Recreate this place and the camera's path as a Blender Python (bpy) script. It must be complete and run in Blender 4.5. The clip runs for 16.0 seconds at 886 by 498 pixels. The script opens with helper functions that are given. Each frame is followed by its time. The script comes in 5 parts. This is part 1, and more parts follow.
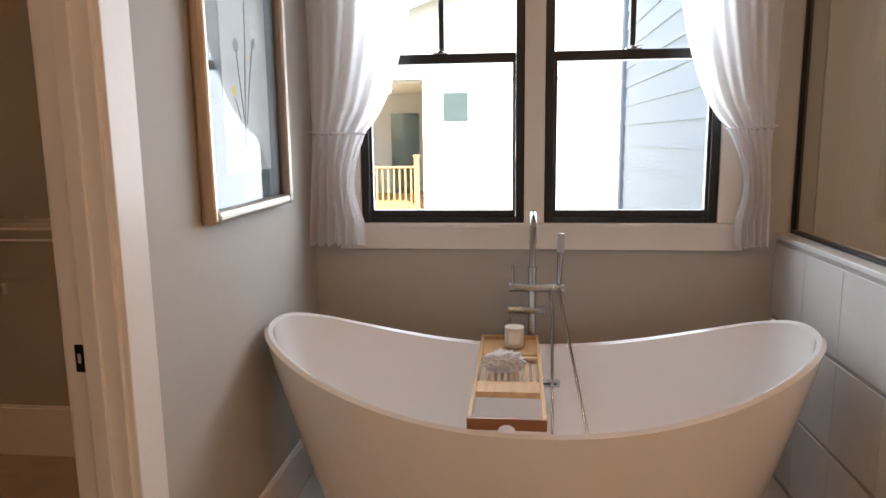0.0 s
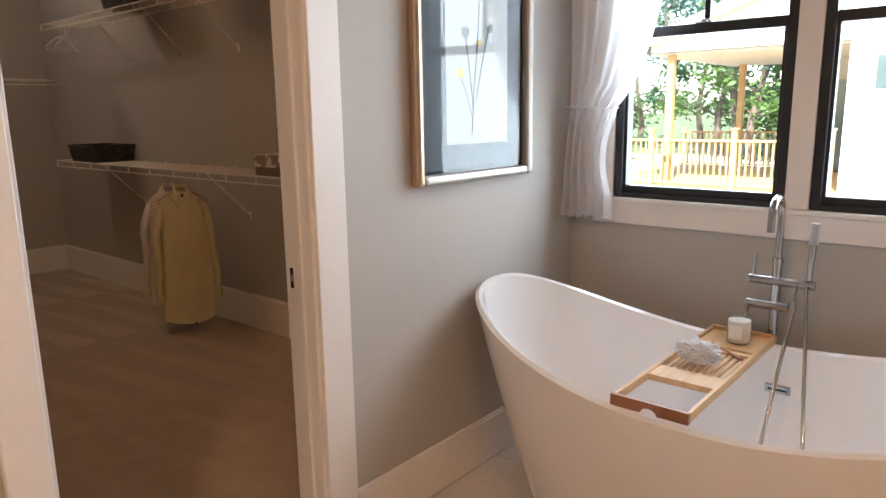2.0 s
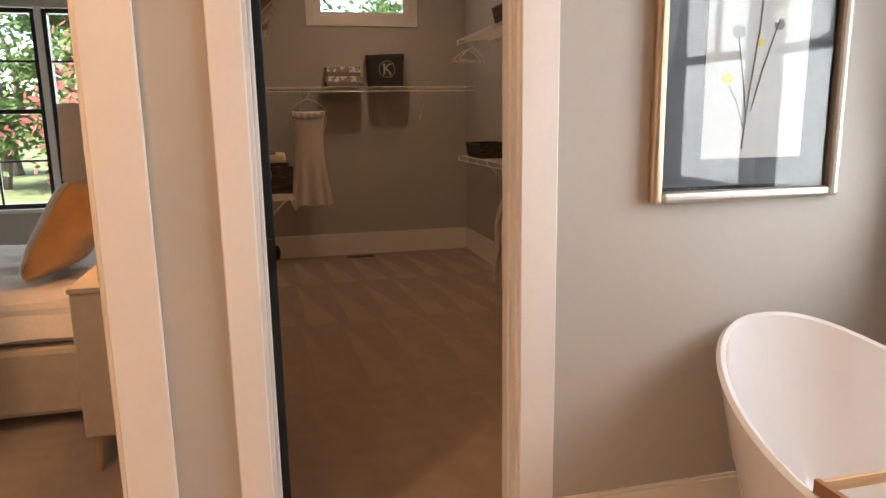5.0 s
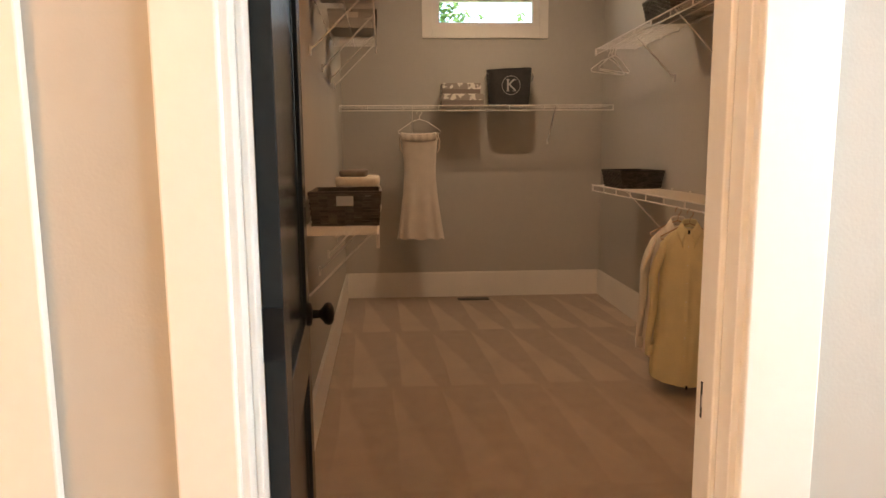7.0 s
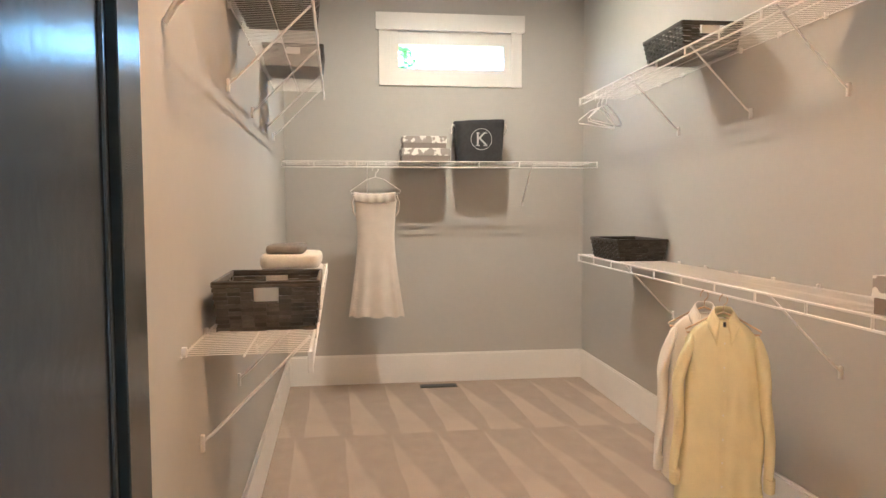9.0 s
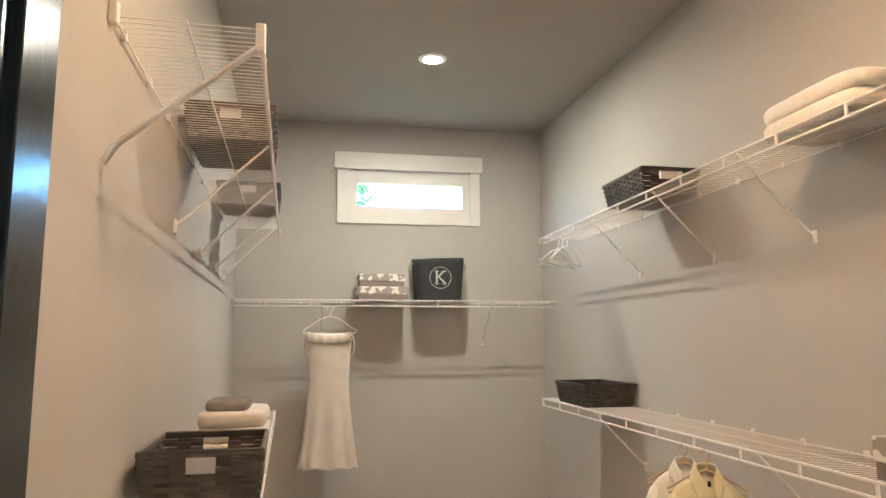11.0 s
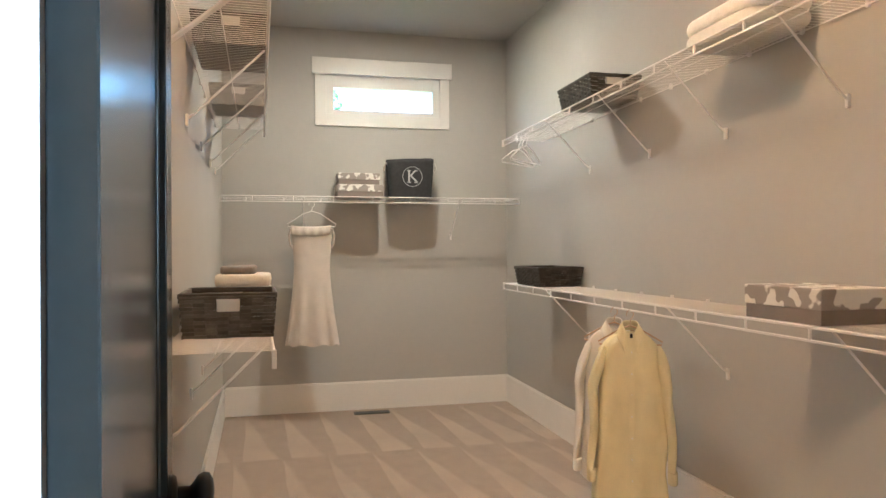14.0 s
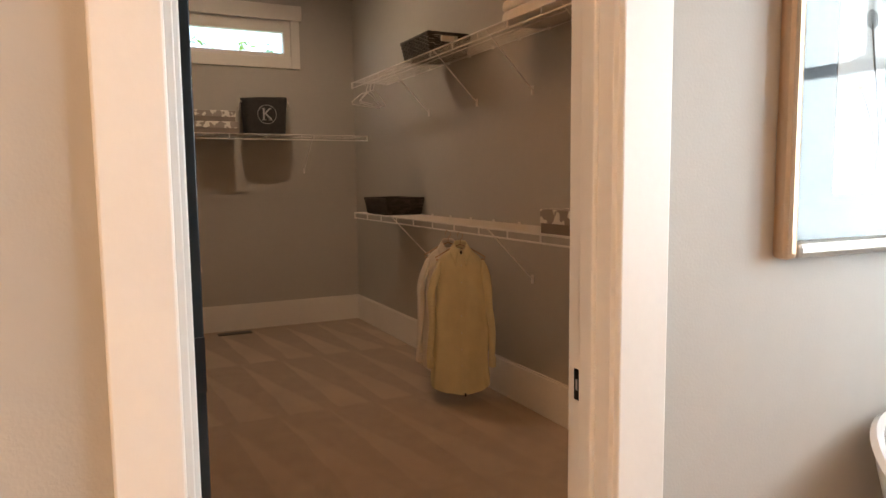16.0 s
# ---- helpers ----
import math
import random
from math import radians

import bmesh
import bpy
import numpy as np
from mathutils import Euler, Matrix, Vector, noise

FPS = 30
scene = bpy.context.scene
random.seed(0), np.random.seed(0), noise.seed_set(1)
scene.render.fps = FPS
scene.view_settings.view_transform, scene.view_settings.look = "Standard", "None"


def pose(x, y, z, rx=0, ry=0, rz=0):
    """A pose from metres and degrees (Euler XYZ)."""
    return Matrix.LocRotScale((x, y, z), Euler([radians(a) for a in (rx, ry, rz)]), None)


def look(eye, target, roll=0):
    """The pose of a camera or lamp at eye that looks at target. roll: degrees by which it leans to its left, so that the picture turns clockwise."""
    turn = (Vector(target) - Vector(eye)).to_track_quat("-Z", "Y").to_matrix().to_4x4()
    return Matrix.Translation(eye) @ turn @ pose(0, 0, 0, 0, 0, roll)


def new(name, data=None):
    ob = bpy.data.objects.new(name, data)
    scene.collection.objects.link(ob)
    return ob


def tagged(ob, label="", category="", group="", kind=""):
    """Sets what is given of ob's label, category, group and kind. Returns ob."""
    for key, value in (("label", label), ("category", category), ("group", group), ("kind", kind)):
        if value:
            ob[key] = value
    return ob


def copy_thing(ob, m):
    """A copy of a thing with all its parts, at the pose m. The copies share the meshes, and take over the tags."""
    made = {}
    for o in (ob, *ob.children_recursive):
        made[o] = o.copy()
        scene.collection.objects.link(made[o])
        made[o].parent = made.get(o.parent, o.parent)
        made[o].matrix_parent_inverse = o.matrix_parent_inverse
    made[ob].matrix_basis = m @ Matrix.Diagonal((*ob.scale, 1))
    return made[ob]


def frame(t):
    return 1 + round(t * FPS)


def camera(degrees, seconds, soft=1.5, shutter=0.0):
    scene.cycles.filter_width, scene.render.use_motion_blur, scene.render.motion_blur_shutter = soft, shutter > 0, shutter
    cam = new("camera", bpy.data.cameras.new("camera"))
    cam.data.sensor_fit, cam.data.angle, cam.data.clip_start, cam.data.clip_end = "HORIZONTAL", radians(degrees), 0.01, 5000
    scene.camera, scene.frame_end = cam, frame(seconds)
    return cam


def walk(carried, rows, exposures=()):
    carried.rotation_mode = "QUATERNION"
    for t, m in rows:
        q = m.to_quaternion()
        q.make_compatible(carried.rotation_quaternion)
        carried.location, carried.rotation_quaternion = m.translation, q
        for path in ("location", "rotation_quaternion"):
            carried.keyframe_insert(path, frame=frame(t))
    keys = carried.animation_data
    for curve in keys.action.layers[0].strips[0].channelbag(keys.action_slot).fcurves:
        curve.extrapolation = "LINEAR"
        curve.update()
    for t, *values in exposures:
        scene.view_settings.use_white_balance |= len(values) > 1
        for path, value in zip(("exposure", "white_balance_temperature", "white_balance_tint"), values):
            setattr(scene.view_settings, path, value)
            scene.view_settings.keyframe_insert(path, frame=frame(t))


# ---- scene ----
cam = camera(65.7, 16.0)
PATH = [
    (0, (0.029, 0.058, 1.405), (-0.186, 2.02, 1.081), -0.7),
    (0.5, (0.216, 0.092, 1.402), (-0.243, 2.009, 1.066), -0.8),
    (1, (0.404, 0.109, 1.399), (-0.281, 1.957, 1.056), -0.8),
    (1.5, (0.583, 0.122, 1.401), (-0.533, 1.74, 1.029), -0.9),
    (2, (0.728, 0.18, 1.412), (-0.542, 1.676, 1.023), -0.9),
    (2.5, (0.842, 0.24, 1.412), (-0.547, 1.627, 1.029), -1.0),
    (3, (0.99, 0.298, 1.423), (-0.596, 1.453, 1.04), -1.1),
    (3.5, (1.085, 0.372, 1.421), (-0.609, 1.363, 1.037), -1.0),
    (4, (1.138, 0.499, 1.426), (-0.622, 1.369, 1.044), -1.0),
    (4.5, (1.151, 0.634, 1.433), (-0.677, 1.352, 1.054), -1.0),
    (5, (1.101, 0.742, 1.446), (-0.809, 1.201, 1.067), -0.9),
    (7.5, (-0.125, 0.96, 1.339), (-2.103, 1.068, 1.062), -0.4),
    (8, (-0.37, 0.985, 1.349), (-2.349, 1.09, 1.083), -0.3),
    (8.5, (-0.576, 0.976, 1.371), (-2.562, 1.084, 1.162), -0.1),
    (9, (-0.74, 0.955, 1.399), (-2.722, 1.196, 1.281), -0.2),
    (9.5, (-0.852, 0.951, 1.423), (-2.82, 1.304, 1.382), -0.3),
    (10, (-0.92, 0.964, 1.465), (-2.883, 1.334, 1.567), -0.1),
    (12.5, (-0.878, 0.922, 1.421), (-2.819, 1.295, 1.73), -0.3),
    (13, (-0.755, 0.925, 1.37), (-2.698, 1.318, 1.598), -0.3),
    (13.5, (-0.613, 0.927, 1.346), (-2.563, 1.362, 1.449), -0.2),
    (14, (-0.45, 0.852, 1.322), (-2.396, 1.308, 1.327), -0.3),
    (14.5, (-0.255, 0.768, 1.34), (-2.19, 1.271, 1.26), -0.4),
    (15, (-0.115, 0.743, 1.326), (-1.999, 1.405, 1.215), -0.3),
    (15.5, (0.036, 0.674, 1.328), (-1.81, 1.429, 1.174), -0.3),
    (16, (0.16, 0.598, 1.341), (-1.629, 1.471, 1.141), -0.6),
]
EXPOSURES = [(0.0, 1.75, 6650, 13), (1.5, 2.10, 6250, 11), (3.0, 2.25, 6350, 12), (5.0, 2.32, 7150, 16), (6.3, 3.00, 6800, 6), (7.5, 3.50, 7000, 9), (8.5, 4.72, 5650, -5),
    (9.2, 4.70, 4850, -3), (10.0, 4.55, 4850, -5), (12.5, 4.50, 4850, -7), (14.0, 4.45, 4850, -6), (14.6, 3.80, 4900, 0), (15.2, 3.18, 5500, 5), (16.0, 2.72, 6600, 9)]
walk(cam, [(t, look(eye, target, roll)) for t, eye, target, roll in PATH], EXPOSURES)

# ---- light ----
world = bpy.data.worlds.new("world")
scene.world = world
world.use_nodes = True
wn = world.node_tree
sky = wn.nodes.new("ShaderNodeTexSky")
sky.sky_type, sky.sun_disc = "NISHITA", False
sky.sun_elevation, sky.sun_rotation = radians(48), radians(162)
wn.links.new(sky.outputs[0], wn.nodes["Background"].inputs[0])
wn.nodes["Background"].inputs[1].default_value = 0.15


def lamp(name, kind, energy, colour, m, **kw):
    data = bpy.data.lights.new(name, kind)
    data.energy, data.color = energy, colour
    for k, v in kw.items():
        if k == "size":
            data.shape = "DISK" if kind == "AREA" and "size_y" not in kw else "RECTANGLE"
            data.size = v
        elif k == "size_y":
            data.size_y = v
        elif k == "angle":
            data.angle = v
        elif k == "radius":
            data.shadow_soft_size = v
    ob = new(name, data)
    ob.matrix_world = m
    return ob


WARM = (1.0, 0.56, 0.28)
lamp("sun", "SUN", 5.0, (1.0, 0.95, 0.87), pose(0, 0, 20, 42, 0, 18), angle=radians(2))
lamp("sky_light", "AREA", 13.5, (0.86, 0.93, 1.0), pose(0.1, 3.04, 1.75, -90, 0, 0), size=1.45, size_y=1.35)
lamp("bedroom_sky_light", "AREA", 18, (0.9, 0.96, 1.0), pose(-6.32, -1.8, 1.55, 0, -90, 0), size=1.8, size_y=2.9)
lamp("closet_lamp_and_fill", "AREA", 2.05, (1.0, 0.72, 0.49), pose(-4.85, 1.64, 3.12), size=0.02)
# unseen second lamp, added as soft fill; made large to blur its shadows
lamp("closet_lamp_and_fill", "AREA", 1.95, (1.0, 0.49, 0.21), pose(-2.35, 1.52, 3.12), size=0.3)
lamp("bath_lamp_light", "AREA", 7.8, WARM, pose(0.4, -0.5, 3.12), size=0.12)
lamp("bath_lamp_light", "AREA", 6.0, WARM, pose(2.2, -0.2, 3.12), size=0.12)

# ---- materials ----
def mat(name, colour, rough=0.6, metal=0.0, var=0.12, scale=6.0, bump=0.0, bscale=80.0, coat=0.0, noise_detail=5.0, stretch=(1, 1, 1), sheen=0.0):
    m = bpy.data.materials.new(name)
    m.use_nodes = True
    nt = m.node_tree
    b = nt.nodes["Principled BSDF"]
    b.inputs["Roughness"].default_value = rough
    b.inputs["Metallic"].default_value = metal
    b.inputs["Coat Weight"].default_value = coat
    b.inputs["Sheen Weight"].default_value = sheen
    tc = nt.nodes.new("ShaderNodeTexCoord")
    mp = nt.nodes.new("ShaderNodeMapping")
    mp.inputs["Scale"].default_value = stretch
    nt.links.new(tc.outputs["Object"], mp.inputs[0])
    n1 = nt.nodes.new("ShaderNodeTexNoise")
    n1.inputs["Scale"].default_value, n1.inputs["Detail"].default_value = scale, noise_detail
    nt.links.new(mp.outputs[0], n1.inputs[0])
    n2 = nt.nodes.new("ShaderNodeTexNoise")
    n2.inputs["Scale"].default_value, n2.inputs["Detail"].default_value = scale * 14, 3
    nt.links.new(mp.outputs[0], n2.inputs[0])
    mixn = nt.nodes.new("ShaderNodeMath")
    mixn.operation = "MULTIPLY_ADD"
    mixn.inputs[1].default_value = 0.4
    nt.links.new(n2.outputs[0], mixn.inputs[0])
    nt.links.new(n1.outputs[0], mixn.inputs[2])
    ramp = nt.nodes.new("ShaderNodeValToRGB")
    ramp.color_ramp.elements[0].position, ramp.color_ramp.elements[1].position = 0.45, 0.95
    lo = [max(0.0, c * (1 - var)) for c in colour]
    hi = [min(1.0, c * (1 + var)) for c in colour]
    ramp.color_ramp.elements[0].color = (*lo, 1)
    ramp.color_ramp.elements[1].color = (*hi, 1)
    nt.links.new(mixn.outputs[0], ramp.inputs[0])
    nt.links.new(ramp.outputs[0], b.inputs["Base Color"])
    if bump:
        n3 = nt.nodes.new("ShaderNodeTexNoise")
        n3.inputs["Scale"].default_value, n3.inputs["Detail"].default_value = bscale, 4
        nt.links.new(mp.outputs[0], n3.inputs[0])
        bp = nt.nodes.new("ShaderNodeBump")
        bp.inputs["Strength"].default_value, bp.inputs["Distance"].default_value = bump, 0.004
        nt.links.new(n3.outputs[0], bp.inputs["Height"])
        nt.links.new(bp.outputs[0], b.inputs["Normal"])
    return m


def glow(name, colour, strength):
    m = bpy.data.materials.new(name)
    m.use_nodes = True
    b = m.node_tree.nodes["Principled BSDF"]
    b.inputs["Base Color"].default_value = (0.8, 0.8, 0.8, 1)
    b.inputs["Emission Color"].default_value = (*colour, 1)
    b.inputs["Emission Strength"].default_value = strength
    return m


def glass_mat(name, rough=0.0, tint=(1, 1, 1), reflect=0.08, graze=0.85):
    """Thin clear sheet: light goes straight through, with a sheen that grows at grazing angles."""
    m = bpy.data.materials.new(name)
    m.use_nodes = True
    nt = m.node_tree
    nt.nodes.clear()
    out = nt.nodes.new("ShaderNodeOutputMaterial")
    tr = nt.nodes.new("ShaderNodeBsdfTransparent")
    tr.inputs[0].default_value = (*tint, 1)
    gl = nt.nodes.new("ShaderNodeBsdfGlossy")
    gl.inputs["Roughness"].default_value = rough
    mx = nt.nodes.new("ShaderNodeMixShader")
    fr = nt.nodes.new("ShaderNodeLayerWeight")
    fr.inputs[0].default_value = 0.5
    pw = nt.nodes.new("ShaderNodeMath")
    pw.operation = "POWER"
    pw.inputs[1].default_value = 4.5
    nt.links.new(fr.outputs["Facing"], pw.inputs[0])
    ad = nt.nodes.new("ShaderNodeMath")
    ad.operation = "MULTIPLY_ADD"
    ad.inputs[1].default_value, ad.inputs[2].default_value = graze, reflect
    nt.links.new(pw.outputs[0], ad.inputs[0])
    nt.links.new(ad.outputs[0], mx.inputs[0])
    nt.links.new(tr.outputs[0], mx.inputs[1])
    nt.links.new(gl.outputs[0], mx.inputs[2])
    nt.links.new(mx.outputs[0], out.inputs[0])
    return m


def sheer_mat(name):
    m = mat(name, (0.86, 0.84, 0.84), 0.9, var=0.04, scale=20, bump=0.2, bscale=500)
    nt = m.node_tree
    out, b = nt.nodes["Material Output"], nt.nodes["Principled BSDF"]
    tl = nt.nodes.new("ShaderNodeBsdfTranslucent")
    tl.inputs[0].default_value = (0.85, 0.85, 0.87, 1)
    tp = nt.nodes.new("ShaderNodeBsdfTransparent")
    m1, m2 = nt.nodes.new("ShaderNodeMixShader"), nt.nodes.new("ShaderNodeMixShader")
    m1.inputs[0].default_value, m2.inputs[0].default_value = 0.5, 0.06
    nt.links.new(b.outputs[0], m1.inputs[1])
    nt.links.new(tl.outputs[0], m1.inputs[2])
    nt.links.new(m1.outputs[0], m2.inputs[1])
    nt.links.new(tp.outputs[0], m2.inputs[2])
    nt.links.new(m2.outputs[0], out.inputs[0])
    return m


def carpet_mat():
    """Cut-pile carpet brushed into long wedges by a vacuum cleaner."""
    m = mat("carpet_pile", (0.37, 0.285, 0.215), 0.98, var=0.10, scale=9, bump=0.9, bscale=260, sheen=0.25)
    nt = m.node_tree
    b = nt.nodes["Principled BSDF"]
    base = b.inputs["Base Color"].links[0].from_socket
    tc = nt.nodes.new("ShaderNodeTexCoord")
    sep = nt.nodes.new("ShaderNodeSeparateXYZ")
    nz = nt.nodes.new("ShaderNodeTexNoise")
    nz.inputs["Scale"].default_value = 2.2
    nt.links.new(tc.outputs["Object"], nz.inputs[0])
    va = nt.nodes.new("ShaderNodeVectorMath")
    va.operation = "MULTIPLY_ADD"
    va.inputs[1].default_value = (0.05, 0.05, 0.0)
    nt.links.new(nz.outputs["Color"], va.inputs[0])
    nt.links.new(tc.outputs["Object"], va.inputs[2])
    nt.links.new(va.outputs[0], sep.inputs[0])

    def math_node(op, a, v=None, c=None):
        n = nt.nodes.new("ShaderNodeMath")
        n.operation = op
        for i, x in enumerate((a, v, c)):
            if x is None:
                continue
            if isinstance(x, (int, float)):
                n.inputs[i].default_value = x
            else:
                nt.links.new(x, n.inputs[i])
        return n.outputs[0]

    row = math_node("FRACT", math_node("MULTIPLY_ADD", sep.outputs[0], 1 / 1.25, 4.936))
    skew = math_node("MULTIPLY_ADD", row, -0.06, sep.outputs[1])
    col = math_node("FRACT", math_node("MULTIPLY", skew, 1 / 0.29))
    edge = math_node("SUBTRACT", math_node("MULTIPLY", row, 0.74), col)
    soft = math_node("MULTIPLY_ADD", edge, 9.0, 0.3)
    soft.node.use_clamp = True
    patch = math_node("MULTIPLY_ADD", nz.outputs[0], 1.6, -0.1)
    patch.node.use_clamp = True
    tread = math_node("MULTIPLY_ADD", sep.outputs[0], -0.30, -0.60)
    tread.node.use_clamp = True
    worn = math_node("MULTIPLY_ADD", tread, 0.72, 0.13)
    fade = math_node("MULTIPLY", soft, math_node("MULTIPLY", patch, worn))
    mx = nt.nodes.new("ShaderNodeMix")
    mx.data_type = "RGBA"
    nt.links.new(fade, mx.inputs["Factor"])
    nt.links.new(base, mx.inputs["A"])
    mx.inputs["B"].default_value = (0.56, 0.45, 0.355, 1)
    nt.links.new(mx.outputs["Result"], b.inputs["Base Color"])
    return m


def floral_mat():
    """White card printed with soft grey and taupe blooms."""
    m = mat("floral_card", (0.78, 0.75, 0.7), 0.6, var=0.05, scale=20)
    nt = m.node_tree
    b = nt.nodes["Principled BSDF"]
    base = b.inputs["Base Color"].links[0].from_socket
    tc = nt.nodes.new("ShaderNodeTexCoord")
    vo = nt.nodes.new("ShaderNodeTexNoise")
    vo.inputs["Scale"].default_value, vo.inputs["Detail"].default_value = 15, 1.5
    nt.links.new(tc.outputs["Object"], vo.inputs[0])
    rp = nt.nodes.new("ShaderNodeValToRGB")
    rp.color_ramp.elements[0].position, rp.color_ramp.elements[1].position = 0.47, 0.5
    rp.color_ramp.elements[0].color, rp.color_ramp.elements[1].color = (0, 0, 0, 1), (1, 1, 1, 1)
    nt.links.new(vo.outputs[0], rp.inputs[0])
    mx = nt.nodes.new("ShaderNodeMix")
    mx.data_type = "RGBA"
    nt.links.new(rp.outputs[0], mx.inputs["Factor"])
    nt.links.new(base, mx.inputs["A"])
    mx.inputs["B"].default_value = (0.33, 0.29, 0.26, 1)
    nt.links.new(mx.outputs["Result"], b.inputs["Base Color"])
    return m


PAINT = mat("greige_wall_paint", (0.475, 0.455, 0.42), 0.75, var=0.035, scale=1.7, bump=0.12, bscale=160)
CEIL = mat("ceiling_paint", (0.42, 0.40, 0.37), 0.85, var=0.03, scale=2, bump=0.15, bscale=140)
WHITE = mat("white_trim_paint", (0.80, 0.77, 0.73), 0.42, var=0.03, scale=3, bump=0.05, bscale=60)
DARKDOOR = mat("black_door_paint", (0.018, 0.021, 0.022), 0.2, var=0.15, scale=3, bump=0.10, bscale=45)
DARKDOOR.node_tree.nodes["Principled BSDF"].inputs["Specular IOR Level"].default_value = 0.22
BLACKMETAL = mat("matte_black_metal", (0.012, 0.012, 0.013), 0.4, 0.6, var=0.2)
BLACKVINYL = mat("black_window_vinyl", (0.014, 0.016, 0.02), 0.4, var=0.2)
CARPET = carpet_mat()
TILE = mat("pale_marble_tile", (0.62, 0.58, 0.55), 0.3, var=0.16, scale=2.4, bump=0.05, coat=0.2)
WALLTILE = mat("off_white_wall_tile", (0.66, 0.65, 0.63), 0.28, var=0.05, scale=3, coat=0.2)
GROUT = mat("grey_grout", (0.42, 0.41, 0.39), 0.9, var=0.1)
ACRYLIC = mat("white_acrylic", (0.83, 0.82, 0.81), 0.1, var=0.012, scale=2, coat=1.0)
CHROME = mat("brushed_nickel", (0.46, 0.45, 0.44), 0.2, 1.0, var=0.06, scale=30)
BAMBOO = mat("bamboo", (0.58, 0.36, 0.17), 0.45, var=0.18, scale=5, stretch=(8, 1, 8), bump=0.08)
BAMBOO_DARK = mat("bamboo_dark", (0.30, 0.14, 0.07), 0.45, var=0.2, scale=5, stretch=(1, 8, 8))
# frame metal with the golden reflection of its outer side put into the colour
WARMFRAME = mat("warm_reflection_frame_metal", (0.60, 0.43, 0.29), 0.3, 0.9, var=0.1, scale=8, stretch=(6, 6, 1))
SILVER = mat("silver_frame_face", (0.50, 0.46, 0.41), 0.45, 0.85, var=0.08, scale=8)
MATBOARD = mat("blue_grey_mat_board", (0.10, 0.115, 0.13), 0.8, var=0.06, scale=10)
PAPER = mat("white_art_paper", (0.52, 0.53, 0.53), 0.85, var=0.03, scale=12, bump=0.1)
STEM = mat("grey_ink", (0.24, 0.25, 0.25), 0.8, var=0.3, scale=30)
PETAL = mat("pale_petal_ink", (0.60, 0.59, 0.56), 0.8, var=0.2, scale=25)
YELLOW_INK = mat("yellow_ink", (0.66, 0.52, 0.10), 0.8, var=0.2, scale=25)
WIRE = mat("white_vinyl_coated_wire", (0.80, 0.77, 0.74), 0.4, var=0.03)
WICKER = mat("dark_woven_wicker", (0.045, 0.038, 0.032), 0.55, var=0.5, scale=14, bump=0.3, bscale=200)
WICKER_GREY = mat("grey_brown_woven_wicker", (0.085, 0.072, 0.06), 0.6, var=0.5, scale=14, bump=0.3, bscale=200)
TOWEL = mat("white_terry", (0.78, 0.75, 0.70), 0.97, var=0.06, scale=30, bump=0.8, bscale=320, sheen=0.3)
GREYCLOTH = mat("grey_cloth", (0.22, 0.20, 0.185), 0.97, var=0.15, scale=30, bump=0.6, bscale=320)
DRESSCLOTH = mat("cream_dress_cloth", (0.66, 0.59, 0.52), 0.85, var=0.05, scale=12, bump=0.2, bscale=400, sheen=0.2)
YELLOWCLOTH = mat("pale_yellow_shirt_cotton", (0.74, 0.67, 0.43), 0.88, var=0.06, scale=9, bump=0.25, bscale=420)
WHITECLOTH = mat("white_shirt_cotton", (0.76, 0.72, 0.67), 0.88, var=0.05, scale=9, bump=0.25, bscale=420)
BAGFELT = mat("charcoal_felt", (0.038, 0.037, 0.038), 0.95, var=0.2, scale=40, bump=0.4, bscale=400)
PRINT = mat("pale_print", (0.48, 0.47, 0.46), 0.8, var=0.05)
ROPE = mat("white_rope", (0.7, 0.68, 0.63), 0.9, var=0.1, scale=60, bump=0.5, bscale=300)
FLORAL = floral_mat()
for strip in (WICKER, WICKER_GREY):
    nt_ = strip.node_tree
    pb_ = nt_.nodes["Principled BSDF"]
    src_ = pb_.inputs["Base Color"].links[0].from_socket
    ge_ = nt_.nodes.new("ShaderNodeNewGeometry")
    hs_ = nt_.nodes.new("ShaderNodeHueSaturation")
    mr_ = nt_.nodes.new("ShaderNodeMapRange")
    mr_.inputs["To Min"].default_value, mr_.inputs["To Max"].default_value = 0.55, 1.5
    nt_.links.new(ge_.outputs["Random Per Island"], mr_.inputs["Value"])
    nt_.links.new(mr_.outputs[0], hs_.inputs["Value"])
    nt_.links.new(src_, hs_.inputs["Color"])
    nt_.links.new(hs_.outputs[0], pb_.inputs["Base Color"])
TAUPE = mat("taupe_card", (0.23, 0.19, 0.165), 0.7, var=0.08)
CARD = mat("white_label_card", (0.78, 0.76, 0.73), 0.8, var=0.03)
WAX = mat("cream_wax", (0.75, 0.70, 0.62), 0.5, var=0.03)
LOOFAH = mat("white_mesh_puff", (0.66, 0.69, 0.72), 0.8, var=0.12, scale=30)
GLASS = glass_mat("clear_window_glass", 0.0, (0.96, 0.98, 0.98), 0.02)
SHOWERGLASS = glass_mat("shower_glass", 0.0, (0.92, 0.95, 0.94), 0.03)
PICGLASS = glass_mat("picture_glass", 0.0, (0.95, 0.97, 0.97), 0.03, 0.55)
SHEER = sheer_mat("sheer_white_voile")
SIDING = mat("white_lap_siding", (0.78, 0.80, 0.82), 0.6, var=0.04, scale=4, bump=0.15, bscale=60, stretch=(1, 1, 4))
NEIGHBOUR = mat("white_board_siding", (0.82, 0.81, 0.78), 0.65, var=0.03, scale=3)
